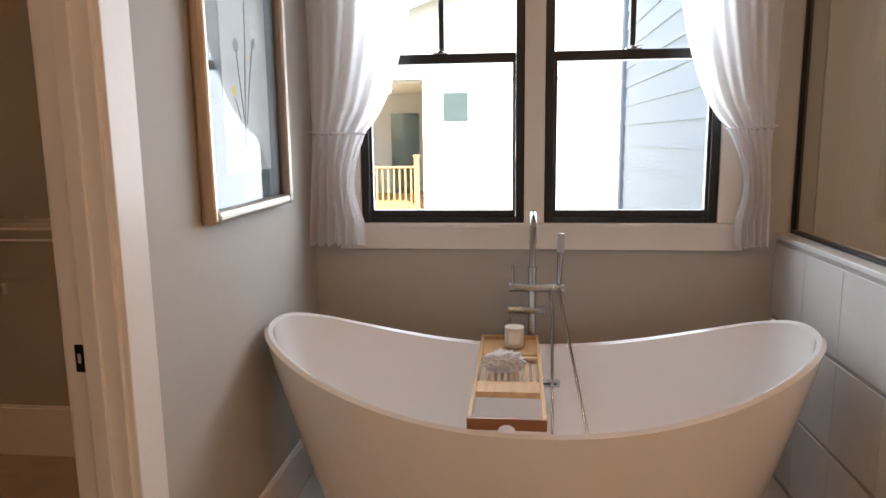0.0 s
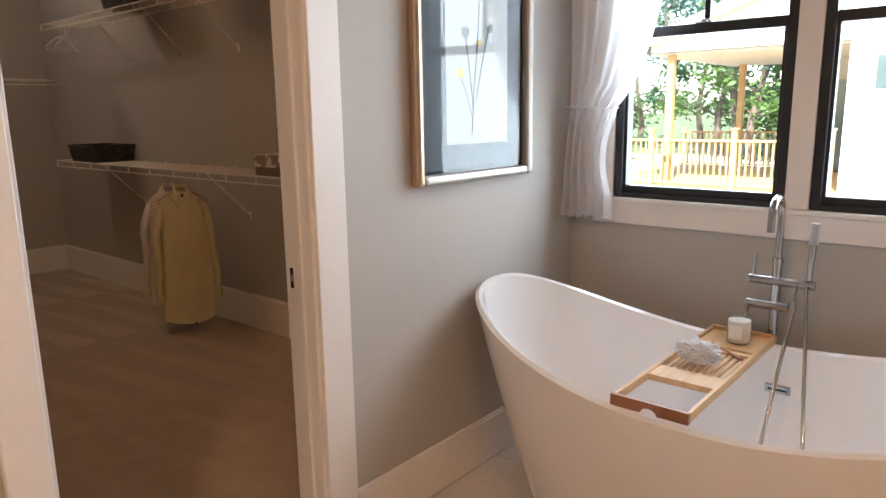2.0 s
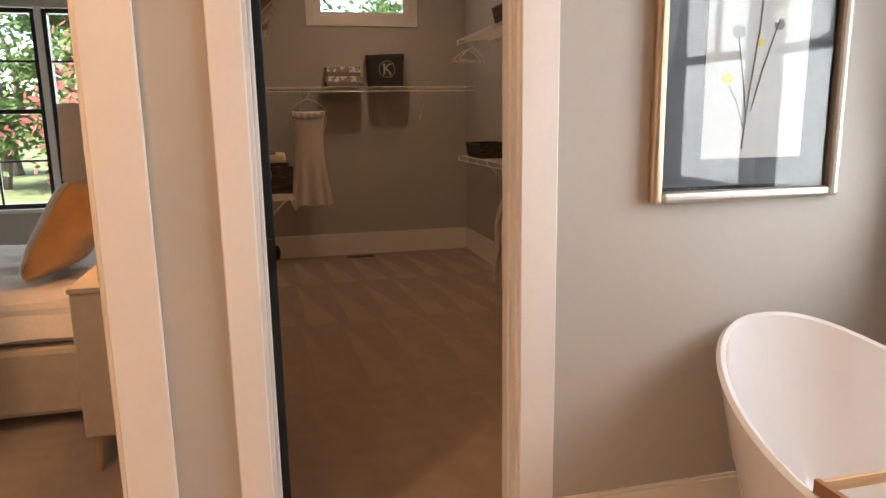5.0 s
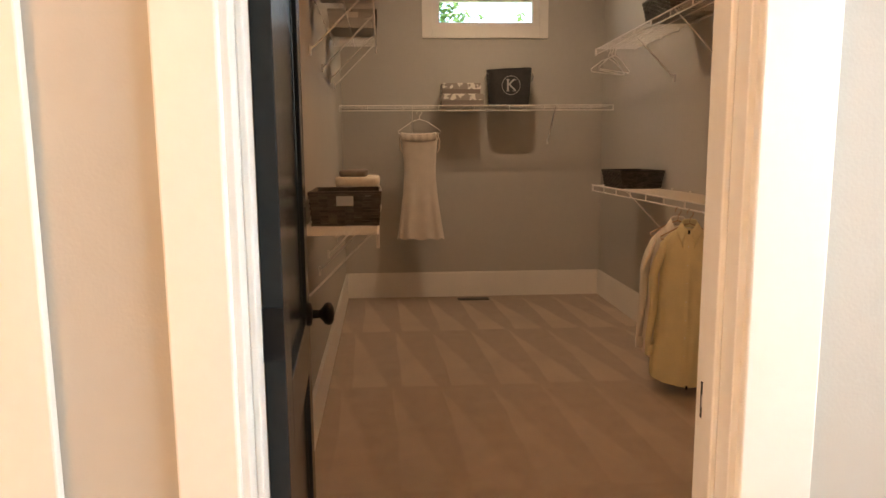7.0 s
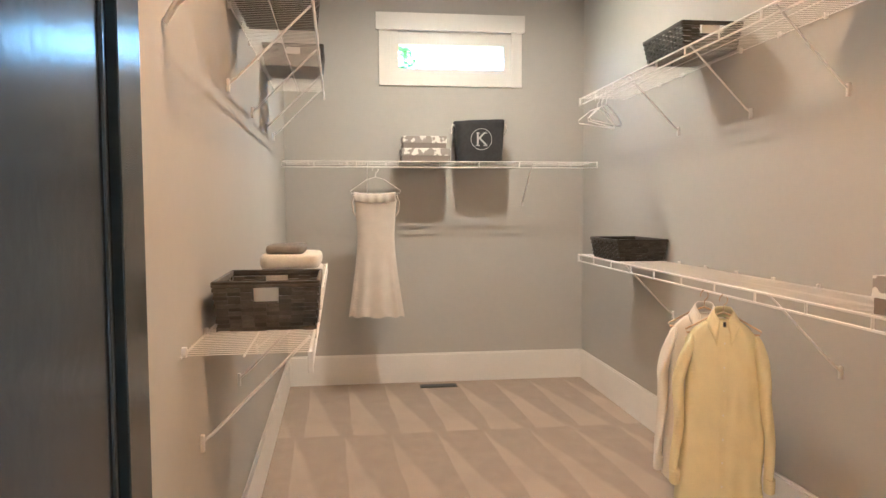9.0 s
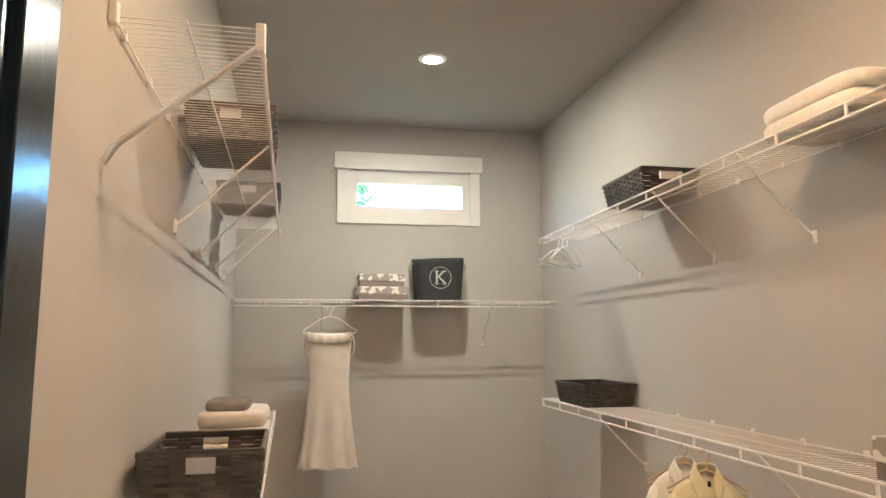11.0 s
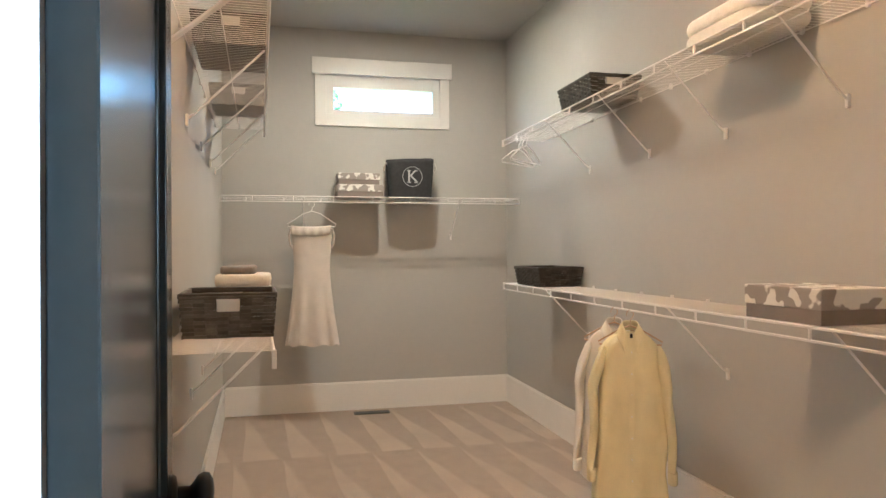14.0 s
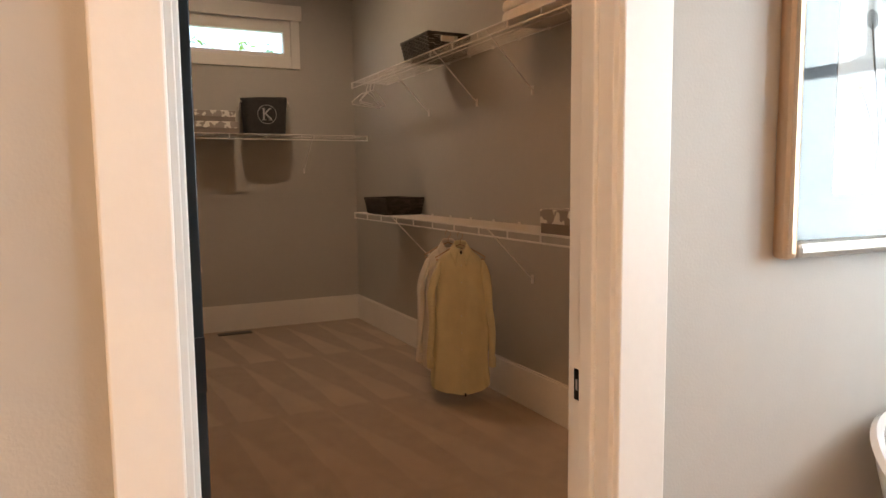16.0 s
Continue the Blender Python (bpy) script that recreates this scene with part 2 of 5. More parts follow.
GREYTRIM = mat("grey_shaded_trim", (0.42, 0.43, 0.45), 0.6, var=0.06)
ROOF = mat("grey_shingles", (0.16, 0.16, 0.17), 0.9, var=0.3, scale=10, bump=0.5)
PINE = mat("new_pine_timber", (0.50, 0.31, 0.13), 0.7, var=0.18, scale=4, stretch=(6, 6, 1), bump=0.1)
# the white house wall again, darkened in its colour for the porch shade
PORCHSHADE = mat("porch_shade_wall", (0.55, 0.55, 0.52), 0.7, var=0.05)
DARKGLASS = mat("grey_green_window_glass", (0.09, 0.125, 0.125), 0.1, var=0.2, scale=2, coat=0.3)
GRASS = mat("grass_ground", (0.10, 0.13, 0.05), 0.95, var=0.4, scale=1.5, bump=0.6, bscale=40)
LOT = mat("dry_straw_soil", (0.44, 0.38, 0.28), 0.95, var=0.35, scale=0.8, bump=0.6, bscale=30)
BARK = mat("tree_bark", (0.16, 0.12, 0.09), 0.9, var=0.35, scale=8, bump=0.6, bscale=40, stretch=(1, 1, 0.2))
LEAF = mat("green_leaf", (0.11, 0.19, 0.05), 0.6, var=0.5, scale=1.2)
LEAF_DARK = mat("blue_green_leaf", (0.06, 0.13, 0.07), 0.6, var=0.5, scale=1.2)
LEAF_RED = mat("rose_red_leaf", (0.42, 0.13, 0.12), 0.6, var=0.4, scale=1.2)
UPHOLSTERY = mat("oatmeal_upholstery", (0.52, 0.45, 0.37), 0.95, var=0.08, scale=12, bump=0.4, bscale=350)
LINEN = mat("white_bed_linen", (0.74, 0.70, 0.67), 0.92, var=0.05, scale=6, bump=0.3, bscale=60)
GREYPILLOW = mat("slate_pillow", (0.22, 0.24, 0.25), 0.9, var=0.1, scale=10, bump=0.3, bscale=300)
GOLDPILLOW = mat("ochre_velvet_pillow", (0.48, 0.27, 0.09), 0.7, var=0.15, scale=8, sheen=0.5)
OAK = mat("pale_oak", (0.45, 0.31, 0.19), 0.5, var=0.15, scale=5, stretch=(6, 6, 1))
SHADE = mat("linen_lampshade", (0.72, 0.58, 0.47), 0.9, var=0.05, scale=30, bump=0.3, bscale=400)
for leafy in (LEAF, LEAF_DARK, LEAF_RED):
    nt_ = leafy.node_tree
    tl_ = nt_.nodes.new("ShaderNodeBsdfTranslucent")
    mx_ = nt_.nodes.new("ShaderNodeMixShader")
    mx_.inputs[0].default_value = 0.45
    pb_ = nt_.nodes["Principled BSDF"]
    nt_.links.new(pb_.inputs["Base Color"].links[0].from_socket, tl_.inputs[0])
    nt_.links.new(pb_.outputs[0], mx_.inputs[1])
    nt_.links.new(tl_.outputs[0], mx_.inputs[2])
    nt_.links.new(mx_.outputs[0], nt_.nodes["Material Output"].inputs[0])
BULB = glow("lit_bulb", (1.0, 0.85, 0.65), 7)

# ---- building blocks ----
def box(bm, x0, y0, z0, x1, y1, z1, bevel=0.0):
    r = bmesh.ops.create_cube(bm, size=1.0)
    vs = r["verts"]
    for v in vs:
        v.co = Vector(((x0 + x1) / 2 + v.co.x * (x1 - x0), (y0 + y1) / 2 + v.co.y * (y1 - y0), (z0 + z1) / 2 + v.co.z * (z1 - z0)))
    if bevel:
        es = list({e for v in vs for e in v.link_edges})
        bmesh.ops.bevel(bm, geom=es, offset=bevel, segments=2, affect="EDGES", profile=0.5)
    return bm


def rod(bm, p, q, r, n=6, r2=None):
    p, q = Vector(p), Vector(q)
    d = q - p
    m = Matrix.Translation((p + q) / 2) @ d.to_track_quat("Z", "Y").to_matrix().to_4x4()
    bmesh.ops.create_cone(bm, cap_ends=True, segments=n, radius1=r, radius2=r if r2 is None else r2, depth=d.length, matrix=m)
    return bm


def tube(bm, pts, r, n=8):
    """A round tube along a row of points."""
    pts = [Vector(p) for p in pts]
    rings = []
    up = None
    for i, p in enumerate(pts):
        d = (pts[min(i + 1, len(pts) - 1)] - pts[max(i - 1, 0)]).normalized()
        if up is None:
            up = d.orthogonal().normalized()
        up = (up - d * up.dot(d)).normalized()
        side = d.cross(up)
        rr = r[i] if isinstance(r, (list, tuple)) else r
        rings.append([bm.verts.new(p + (up * math.cos(a) + side * math.sin(a)) * rr) for a in [2 * math.pi * k / n for k in range(n)]])
    for a, b in zip(rings, rings[1:]):
        for k in range(n):
            bm.faces.new((a[k], a[(k + 1) % n], b[(k + 1) % n], b[k]))
    bm.faces.new(rings[0][::-1])
    bm.faces.new(rings[-1])
    return bm


def lathe(bm, profile, cx=0, cy=0, n=20):
    rings = [[bm.verts.new((cx + r * math.cos(2 * math.pi * k / n), cy + r * math.sin(2 * math.pi * k / n), z)) for k in range(n)] for r, z in profile]
    for a, b in zip(rings, rings[1:]):
        for k in range(n):
            bm.faces.new((a[k], a[(k + 1) % n], b[(k + 1) % n], b[k]))
    bm.faces.new(rings[0][::-1])
    bm.faces.new(rings[-1])
    return bm


def sheet(bm, f, nu, nv, closed=False):
    """A grid surface from f(u, v) with u and v in 0..1."""
    g = [[bm.verts.new(f(i / nu, j / nv)) for j in range(nv + 1)] for i in range(nu if closed else nu + 1)]
    for i in range(nu):
        a, b = g[i], g[(i + 1) % len(g)]
        for j in range(nv):
            bm.faces.new((a[j], b[j], b[j + 1], a[j + 1]))
    return g


def B():
    return bmesh.new()


def mesh_of(bm, name, material, smooth=False):
    bmesh.ops.recalc_face_normals(bm, faces=bm.faces)
    me = bpy.data.meshes.new(name)
    bm.to_mesh(me)
    bm.free()
    me.materials.append(material)
    if smooth:
        me.shade_smooth()
        me.set_sharp_from_angle(angle=radians(50))
    return me


def part(name, bm, material, parent, label="", smooth=False):
    ob = new(name, mesh_of(bm, name, material, smooth))
    ob.parent = parent
    return tagged(ob, label) if label else ob


def thing(name, label, category, at=(0, 0, 0), group="", kind="", turn=0):
    ob = new(name)
    ob.empty_display_size = 0.1
    ob.matrix_basis = pose(*at, 0, 0, turn)
    return tagged(ob, label, category, group, kind)


def solid(name, bm, material, label, category="", kind="structure", smooth=False, at=(0, 0, 0)):
    ob = new(name, mesh_of(bm, name, material, smooth))
    ob.location = at
    return tagged(ob, label, category or name.split("_")[0], "", kind)


def cut_wall(name, axis, a0, a1, z0, z1, face, back, holes, material, label):
    """A wall with openings. axis 'x': it runs along y at x = face..back; axis 'y': along x. holes: (from, to, low, high)."""
    bm = B()

    def blk(u0, u1, w0, w1):
        if u1 - u0 < 1e-4 or w1 - w0 < 1e-4:
            return
        lo, hi = min(face, back), max(face, back)
        if axis == "x":
            box(bm, lo, u0, w0, hi, u1, w1)
        else:
            box(bm, u0, lo, w0, u1, hi, w1)

    u = a0
    for h0, h1, l, t in sorted(holes):
        blk(u, h0, z0, z1)
        blk(h0, h1, z0, l)
        blk(h0, h1, t, z1)
        u = h1
    blk(u, a1, z0, z1)
    return solid(name, bm, material, label, "wall")


# ---- plan ----
W, WB = -0.85, -0.97          # bath wall with the doors: bath face, closet face
CX, CY0, CY1 = -6.2, 0.385, 2.775   # closet: far wall, two side walls
BY, TOP = 2.96, 3.16           # bath window wall, ceiling height
D0, D1, DH = 0.672, 1.455, 2.08    # closet door opening
E0, E1 = -0.52, 0.285          # bedroom door opening
FRONT = -2.6
SKEW = math.atan(0.0315)         # the wall between closet and bedroom runs a little out of square
SOUTH = Matrix.Translation((CX, CY0, 0)) @ Matrix.Rotation(SKEW, 4, "Z") @ Matrix.Translation((-CX, -CY0, 0))
EAST = 3.2

# ---- structure ----
floor = thing("floor", "pale marble tile bathroom floor with thin grout", "floor", kind="structure")
part("grout_bed", box(B(), W, FRONT, -0.1, EAST, BY, -0.004), GROUT, floor)
solid("floor_closet", box(B(), CX, 0.325, -0.1, W - 0.001, CY1, 0.0), CARPET, "tan cut-pile carpet brushed into vacuum wedges", "carpet")
solid("floor_bedroom", box(B(), CX, -4.2, -0.1, W - 0.001, 0.324, 0.0), CARPET, "tan carpet in the bedroom", "carpet")
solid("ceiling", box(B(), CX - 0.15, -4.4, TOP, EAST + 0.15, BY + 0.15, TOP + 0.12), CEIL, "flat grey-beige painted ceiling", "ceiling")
cut_wall("wall_west", "x", -4.2, BY, 0, TOP, W, WB, [(D0, D1, -1, DH), (E0, E1, -1, DH)], PAINT, "greige painted wall with two doorways")
cut_wall("wall_north", "y", W - 0.12, EAST, 0, TOP, BY, BY + 0.16, [(-0.66, 0.87, 1.03, 2.46)], PAINT, "greige painted wall round the double window")
cut_wall("wall_closet_far", "x", CY0 - 0.12, CY1 + 0.12, 0, TOP, CX, CX - 0.15, [(1.20, 2.19, 2.45, 2.80)], PAINT, "greige closet end wall with a high window")
cut_wall("wall_closet_north", "y", CX, WB, 0, TOP, CY1, CY1 + 0.12, [], PAINT, "greige closet side wall behind wire shelves")
cut_wall("wall_closet_south", "y", CX, WB - 0.006, 0, TOP, CY0, CY0 - 0.12, [], PAINT, "greige wall between closet and bedroom").matrix_basis = SOUTH
cut_wall("wall_bedroom_west", "x", -4.2, CY0 - 0.12, 0, TOP, CX, CX - 0.15, [(-3.30, -0.30, 0.62, 2.5)], PAINT, "bedroom wall with tall windows")
cut_wall("wall_bedroom_south", "y", CX, EAST, 0, TOP, -4.2, -4.35, [], PAINT, "plain greige bedroom wall")
cut_wall("wall_south", "y", W, EAST, 0, TOP, FRONT, FRONT - 0.12, [], PAINT, "plain greige bathroom wall")
cut_wall("wall_east", "x", -4.2, BY + 0.16, 0, TOP, EAST, EAST + 0.12, [], PAINT, "plain greige bathroom wall")


def baseboard(name, x0, y0, x1, y1, h, nx, ny):
    """A board along a wall line; nx, ny: the way into the room."""
    bm = B()
    t = 0.016
    box(bm, min(x0, x1, x0 + nx * t), min(y0, y1, y0 + ny * t), 0.0, max(x0, x1, x0 + nx * t), max(y0, y1, y0 + ny * t), h - 0.012, 0.002)
    t = 0.011
    box(bm, min(x0, x1, x0 + nx * t), min(y0, y1, y0 + ny * t), h - 0.0125, max(x0, x1, x0 + nx * t), max(y0, y1, y0 + ny * t), h, 0.003)
    return solid(name, bm, WHITE, "tall white painted baseboard", "baseboard")


CH = 0.235
baseboard("baseboard", CX, CY0 + 0.016, CX, CY1 - 0.016, CH, 1, 0)
baseboard("baseboard", CX + 0.001, CY1, WB, CY1, CH, 0, -1)
baseboard("baseboard", CX + 0.018, CY0, WB - 0.03, CY0, CH, 0, 1).matrix_basis = SOUTH
baseboard("baseboard", W, D1 + 0.118, W, BY - 0.016, 0.19, 1, 0)
baseboard("baseboard", W, E1 + 0.13, W, D0 - 0.088, 0.19, 1, 0)
baseboard("baseboard", W, BY, 1.06, BY, 0.19, 0, -1)
baseboard("baseboard", CX, -4.2, CX, CY0 - 0.13, 0.19, 1, 0)


def doorway(n, y0, y1, casing0, casing1):
    """Jamb lining with its stop, and flat casings on the bath side."""
    d = thing("door_frame_%d" % n, "white painted door frame with flat casings", "door frame", kind="structure")
    for y, s in ((y0, 1), (y1, -1)):
        part("jamb", box(B(), WB - 0.004, min(y, y + s * 0.018), 0, W + 0.004, max(y, y + s * 0.018), DH - 0.02, 0.002), WHITE, d)
        part("stop", box(B(), -0.925, min(y + s * 0.018, y + s * 0.03), 0, -0.885, max(y + s * 0.018, y + s * 0.03), DH - 0.03, 0.003), WHITE, d)
    part("head_jamb", box(B(), WB - 0.003, y0, DH - 0.02, W + 0.003, y1, DH, 0.002), WHITE, d)
    for face, s in ((W, 1), (WB, -1)):
        for c0, c1 in ((y0 - casing0, y0 + 0.006), (y1 - 0.006, y1 + casing1)):
            bm = box(B(), min(face, face + s * 0.019), c0, 0, max(face, face + s * 0.019), c1, DH, 0.004)
            part("casing", bm, WHITE, d)
        part("head_casing", box(B(), min(face, face + s * 0.023), y0 - casing0 - 0.015, DH + 0.001, max(face, face + s * 0.023), y1 + casing1 + 0.015, DH + 0.14, 0.003), WHITE, d)
    return d


doorway(1, D0, D1, 0.086, 0.112)
doorway(2, E0, E1, 0.11, 0.128)
strike = thing("strike_plate", "small black strike plate on the door jamb", "strike plate", (-0.936, D1 - 0.018, 0.925))
sb = box(B(), -0.016, -0.0025, -0.032, 0.016, 0.0, 0.032, 0.001)
part("plate", sb, BLACKMETAL, strike)
part("lip", box(B(), 0.0, -0.006, -0.016, 0.02, -0.0026, 0.016, 0.001), BLACKMETAL, strike)
part("latch_hole", box(B(), -0.009, -0.0035, -0.011, 0.004, -0.0026, 0.011), GREYTRIM, strike)


def knob_part(door, x, y, z, s, label):
    k = part("door_knob", B_lathe_y([(0.031, 0.0), (0.032, 0.004), (0.028, 0.009), (0.012, 0.012), (0.011, 0.03), (0.017, 0.036), (0.027, 0.043), (0.031, 0.052), (0.029, 0.061), (0.018, 0.067), (0.004, 0.069)], x, y, z, s), BLACKMETAL, door, label, True)
    return k


def B_lathe_y(profile, x, y, z, s):
    bm = lathe(B(), profile, n=24)
    bmesh.ops.transform(bm, matrix=Matrix.Translation((x, y, z)) @ Matrix.Rotation(radians(-90 * s), 4, "X"), verts=bm.verts)
    return bm


def panel_door(name, label, hinge, turn, width, barrel=1):
    """Leaf in local x from the hinge, thickness 35 mm in y, two recessed panels on each face."""
    d = thing(name, label, "door", hinge, turn=turn)
    h, t, st = DH - 0.03, 0.035, 0.115
    rails = ((0.012, 0.24), (0.78, 0.93), (h - 0.13, h))
    for x0, x1 in ((0.0, st), (width - st, width)):
        part("stile", box(B(), x0, -t / 2, 0.012, x1, t / 2, h, 0.002), DARKDOOR, d)
    for z0, z1 in rails:
        part("rail", box(B(), st, -t / 2, z0, width - st, t / 2, z1, 0.002), DARKDOOR, d)
    for z0, z1 in ((0.24, 0.78), (0.93, h - 0.13)):
        bm = box(B(), st - 0.004, -0.005, z0 - 0.004, width - st + 0.004, 0.005, z1 + 0.004)
        for s in (-1, 1):
            for q in (0, 1):
                xx = st + 0.02 if q == 0 else width - st - 0.034
                box(bm, xx, min(s * 0.003, s * 0.009), z0 + 0.02, xx + 0.014, max(s * 0.003, s * 0.009), z1 - 0.02, 0.003)
        part("panel", bm, DARKDOOR, d)
    for s in (1, -1):
        knob_part(d, width - 0.065, s * t / 2, 0.925, s, "round matte black knob")
    part("latch", box(B(), width - 0.001, -0.012, 0.89, width + 0.002, 0.012, 0.96, 0.001), BLACKMETAL, d)
    for z in (0.25, 1.05, 1.82):
        hg = B()
        rod(hg, (-0.006, barrel * (t / 2 + 0.004), z - 0.045), (-0.006, barrel * (t / 2 + 0.004), z + 0.045), 0.006, 8)
        box(hg, -0.004, -t / 2, z - 0.045, -0.0005, t / 2 + 0.002, z + 0.045)
        part("hinge", hg, BLACKMETAL, d)
    return d


panel_door("door_1", "black painted two-panel door standing open into the closet", (WB - 0.008, D0 + 0.037, 0), 184.7, 0.735)
panel_door("door_2", "black painted door opened into the bedroom", (WB - 0.008, E1 - 0.032, 0), 180.5, 0.74, -1)

# ---- bath window ----


def sash_window(name, units, z0, z1, y, label, mid=None):
    """Black double-hung units in a wall that runs along x; y: the room face of the frames."""
    w = thing(name, label, "window", kind="structure")
    mid = mid or (z0 + z1) / 2
    for x0, x1 in units:
        f = B()
        box(f, x0, y, z0, x0 + 0.036, y + 0.09, z1, 0.003)
        box(f, x1 - 0.036, y, z0, x1, y + 0.09, z1, 0.003)
        box(f, x0 + 0.036, y + 0.001, z0, x1 - 0.036, y + 0.09, z0 + 0.022, 0.003)
        box(f, x0 + 0.036, y + 0.001, z1 - 0.036, x1 - 0.036, y + 0.09, z1, 0.003)
        part("window_frame", f, BLACKVINYL, w)
        a, b = x0 + 0.0365, x1 - 0.0365
        lo = B()
        box(lo, a, y + 0.012, z0 + 0.0225, b, y + 0.045, z0 + 0.052, 0.003)
        box(lo, a, y + 0.010, mid - 0.02, b, y + 0.045, mid + 0.02, 0.003)
        box(lo, a, y + 0.012, z0 + 0.052, a + 0.012, y + 0.045, mid - 0.02)
        box(lo, b - 0.012, y + 0.012, z0 + 0.052, b, y + 0.045, mid - 0.02)
        s = part("lower_sash", lo, BLACKVINYL, w)
        part("pane", box(B(), a, y + 0.026, z0 + 0.05, b, y + 0.030, mid - 0.018), GLASS, s).visible_shadow = False
        up = B()
        box(up, a, y + 0.05, z1 - 0.07, b, y + 0.08, z1 - 0.036, 0.003)
        box(up, a, y + 0.05, mid - 0.018, b, y + 0.08, mid + 0.018, 0.003)
        c = (x0 + x1) / 2
        box(up, c - 0.011, y + 0.052, mid + 0.018, c + 0.011, y + 0.078, z1 - 0.07, 0.002)
        s = part("upper_sash", up, BLACKVINYL, w)
        part("pane", box(B(), a, y + 0.063, mid + 0.016, b, y + 0.067, z1 - 0.068), GLASS, s).visible_shadow = False
        lk = B()
        box(lk, c - 0.032, y + 0.012, mid + 0.0205, c + 0.032, y + 0.036, mid + 0.026, 0.002)
        lathe(lk, [(0.014, mid + 0.0265), (0.014, mid + 0.034), (0.008, mid + 0.037)], c, y + 0.024, 12)
        box(lk, c - 0.004, y + 0.0, mid + 0.028, c + 0.03, y + 0.014, mid + 0.033, 0.001)
        part("sash_lock", lk, CHROME, w, "pale metal sash lock")
    return w


win = sash_window("window_1", [(-0.635, 0.056), (0.14, 0.838)], 1.042, 2.44, 2.945, "black double-hung window pair with white trim", mid=1.72)
part("mullion_casing", box(B(), 0.0565, 2.935, 1.042, 0.1395, 3.06, 2.44, 0.003), WHITE, win)
for x0, x1 in ((-0.745, -0.6355), (0.8385, 0.95)):
    part("side_casing", box(B(), x0, 2.938, 1.042, x1, 2.9595, 2.44, 0.003), WHITE, win)
part("head_casing", box(B(), -0.76, 2.935, 2.4405, 0.965, 2.9595, 2.58, 0.003), WHITE, win)
part("window_sill", box(B(), -0.745, 2.925, 1.022, 0.955, 3.1, 1.0415, 0.003), WHITE, win)
part("apron", box(B(), -0.735, 2.94, 0.928, 0.945, 2.9595, 1.0215, 0.003), WHITE, win)
part("reveal", box(B(), -0.66, 2.9605, 2.4405, 0.87, 3.1, 2.46), WHITE, win)
for x0, x1 in ((-0.66, -0.6355), (0.8385, 0.87)):
    part("reveal", box(B(), x0, 2.9605, 1.042, x1, 3.1, 2.44), WHITE, win)


def curtain(name, xw, xin, tie_x, low0, low1, sgn):
    """Sheer panel drawn aside: full at the top, gathered at the tie, loose below. xw: outer edge, xin: inner edge at the top."""
    c = thing(name, "sheer white gathered curtain tied back at the window", "curtain", group="window curtains")
    top, tie, low = 2.52, 1.42, 0.955
    rnd = random.Random(7 if sgn > 0 else 9)
    ph = [rnd.uniform(0, 6) for _ in range(6)]

    def edge(v):
        # inner edge of the cloth at height fraction v from the top
        z = top + (tie - top) * v
        k = v ** 2.6
        return xin + (tie_x - xin) * k, z

    def upper(u, v):
        e, z = edge(v)
        o = xw + (tie_x - xw) * 0.10 * v
        x = o + (e - o) * u
        z -= 0.16 * u * (v ** 3) * (1 - v) * 4
        amp = 0.016 + 0.012 * (1 - v)
        y = 2.885 + amp * (math.sin(u * 38 + ph[0] + v * 2.2 * u) * 0.6 + 0.4 * math.sin(u * 21 + ph[1] + v * 3)) - 0.012 * v
        if v > 0.9:
            y -= 0.02 * math.sin(u * 3.14)
        return (x, y, z)

    def lower(u, v):
        z = tie + (low - tie) * v - 0.006 * math.sin(u * 40)
        o = xw + (tie_x - xw) * 0.10 * (1 - v) + (low0 - xw) * v
        e = tie_x + (low1 - tie_x) * min(1, v * 1.6) + sgn * -0.045 * math.sin(min(1, v * 1.3) * 3.14) * 0.9
        x = o + (e - o) * u
        y = 2.878 + (0.012 + 0.014 * v) * math.sin(u * 34 + ph[2] + v * 1.5) + 0.006 * math.sin(u * 70 + ph[3] + 4 * v)
        return (x, y, z)

    bm = B()
    sheet(bm, upper, 70, 46)
    part("drape", bm, SHEER, c, smooth=True)
    bm = B()
    sheet(bm, lower, 70, 26)
    part("skirt", bm, SHEER, c, smooth=True)
    bm = B()
    tube(bm, [(xw + 0.01 * sgn, 2.868, tie + 0.01), ((xw + tie_x) / 2, 2.845, tie + 0.005), (tie_x - 0.004 * sgn, 2.862, tie), (tie_x + 0.004 * sgn, 2.885, tie + 0.003)], 0.004, 8)
    part("tieback", bm, SHEER, c, smooth=True)
    return c


curtain("curtain", -0.845, -0.36, -0.60, -0.845, -0.615, 1)
curtain("curtain", 1.035, 0.60, 0.845, 1.025, 0.885, -1)
rodt = thing("curtain_rod", "thin black curtain rod above the window", "curtain rod")
part("pole", rod(B(), (-0.84, 2.885, 2.53), (1.05, 2.885, 2.53), 0.011, 12), BLACKMETAL, rodt)
for x in (-0.78, 0.98):
    part("bracket", rod(B(), (x, 2.885, 2.53), (x, 2.96, 2.53), 0.007, 8), BLACKMETAL, rodt)

# ---- shower side ----
hw = thing("half_wall", "low shower wall faced with off-white tiles", "half wall", kind="structure")
HX, HY0, HZ = 1.085, 1.75, 1.0
part("core", box(B(), HX, HY0, 0, HX + 0.12, BY - 0.001, HZ - 0.02), GROUT, hw)
part("cap", box(B(), HX - 0.012, HY0 - 0.012, HZ - 0.0195, HX + 0.132, BY - 0.002, HZ, 0.003), WALLTILE, hw)
pane = thing("shower_glass", "clear fixed shower glass panel on the half wall", "shower glass")
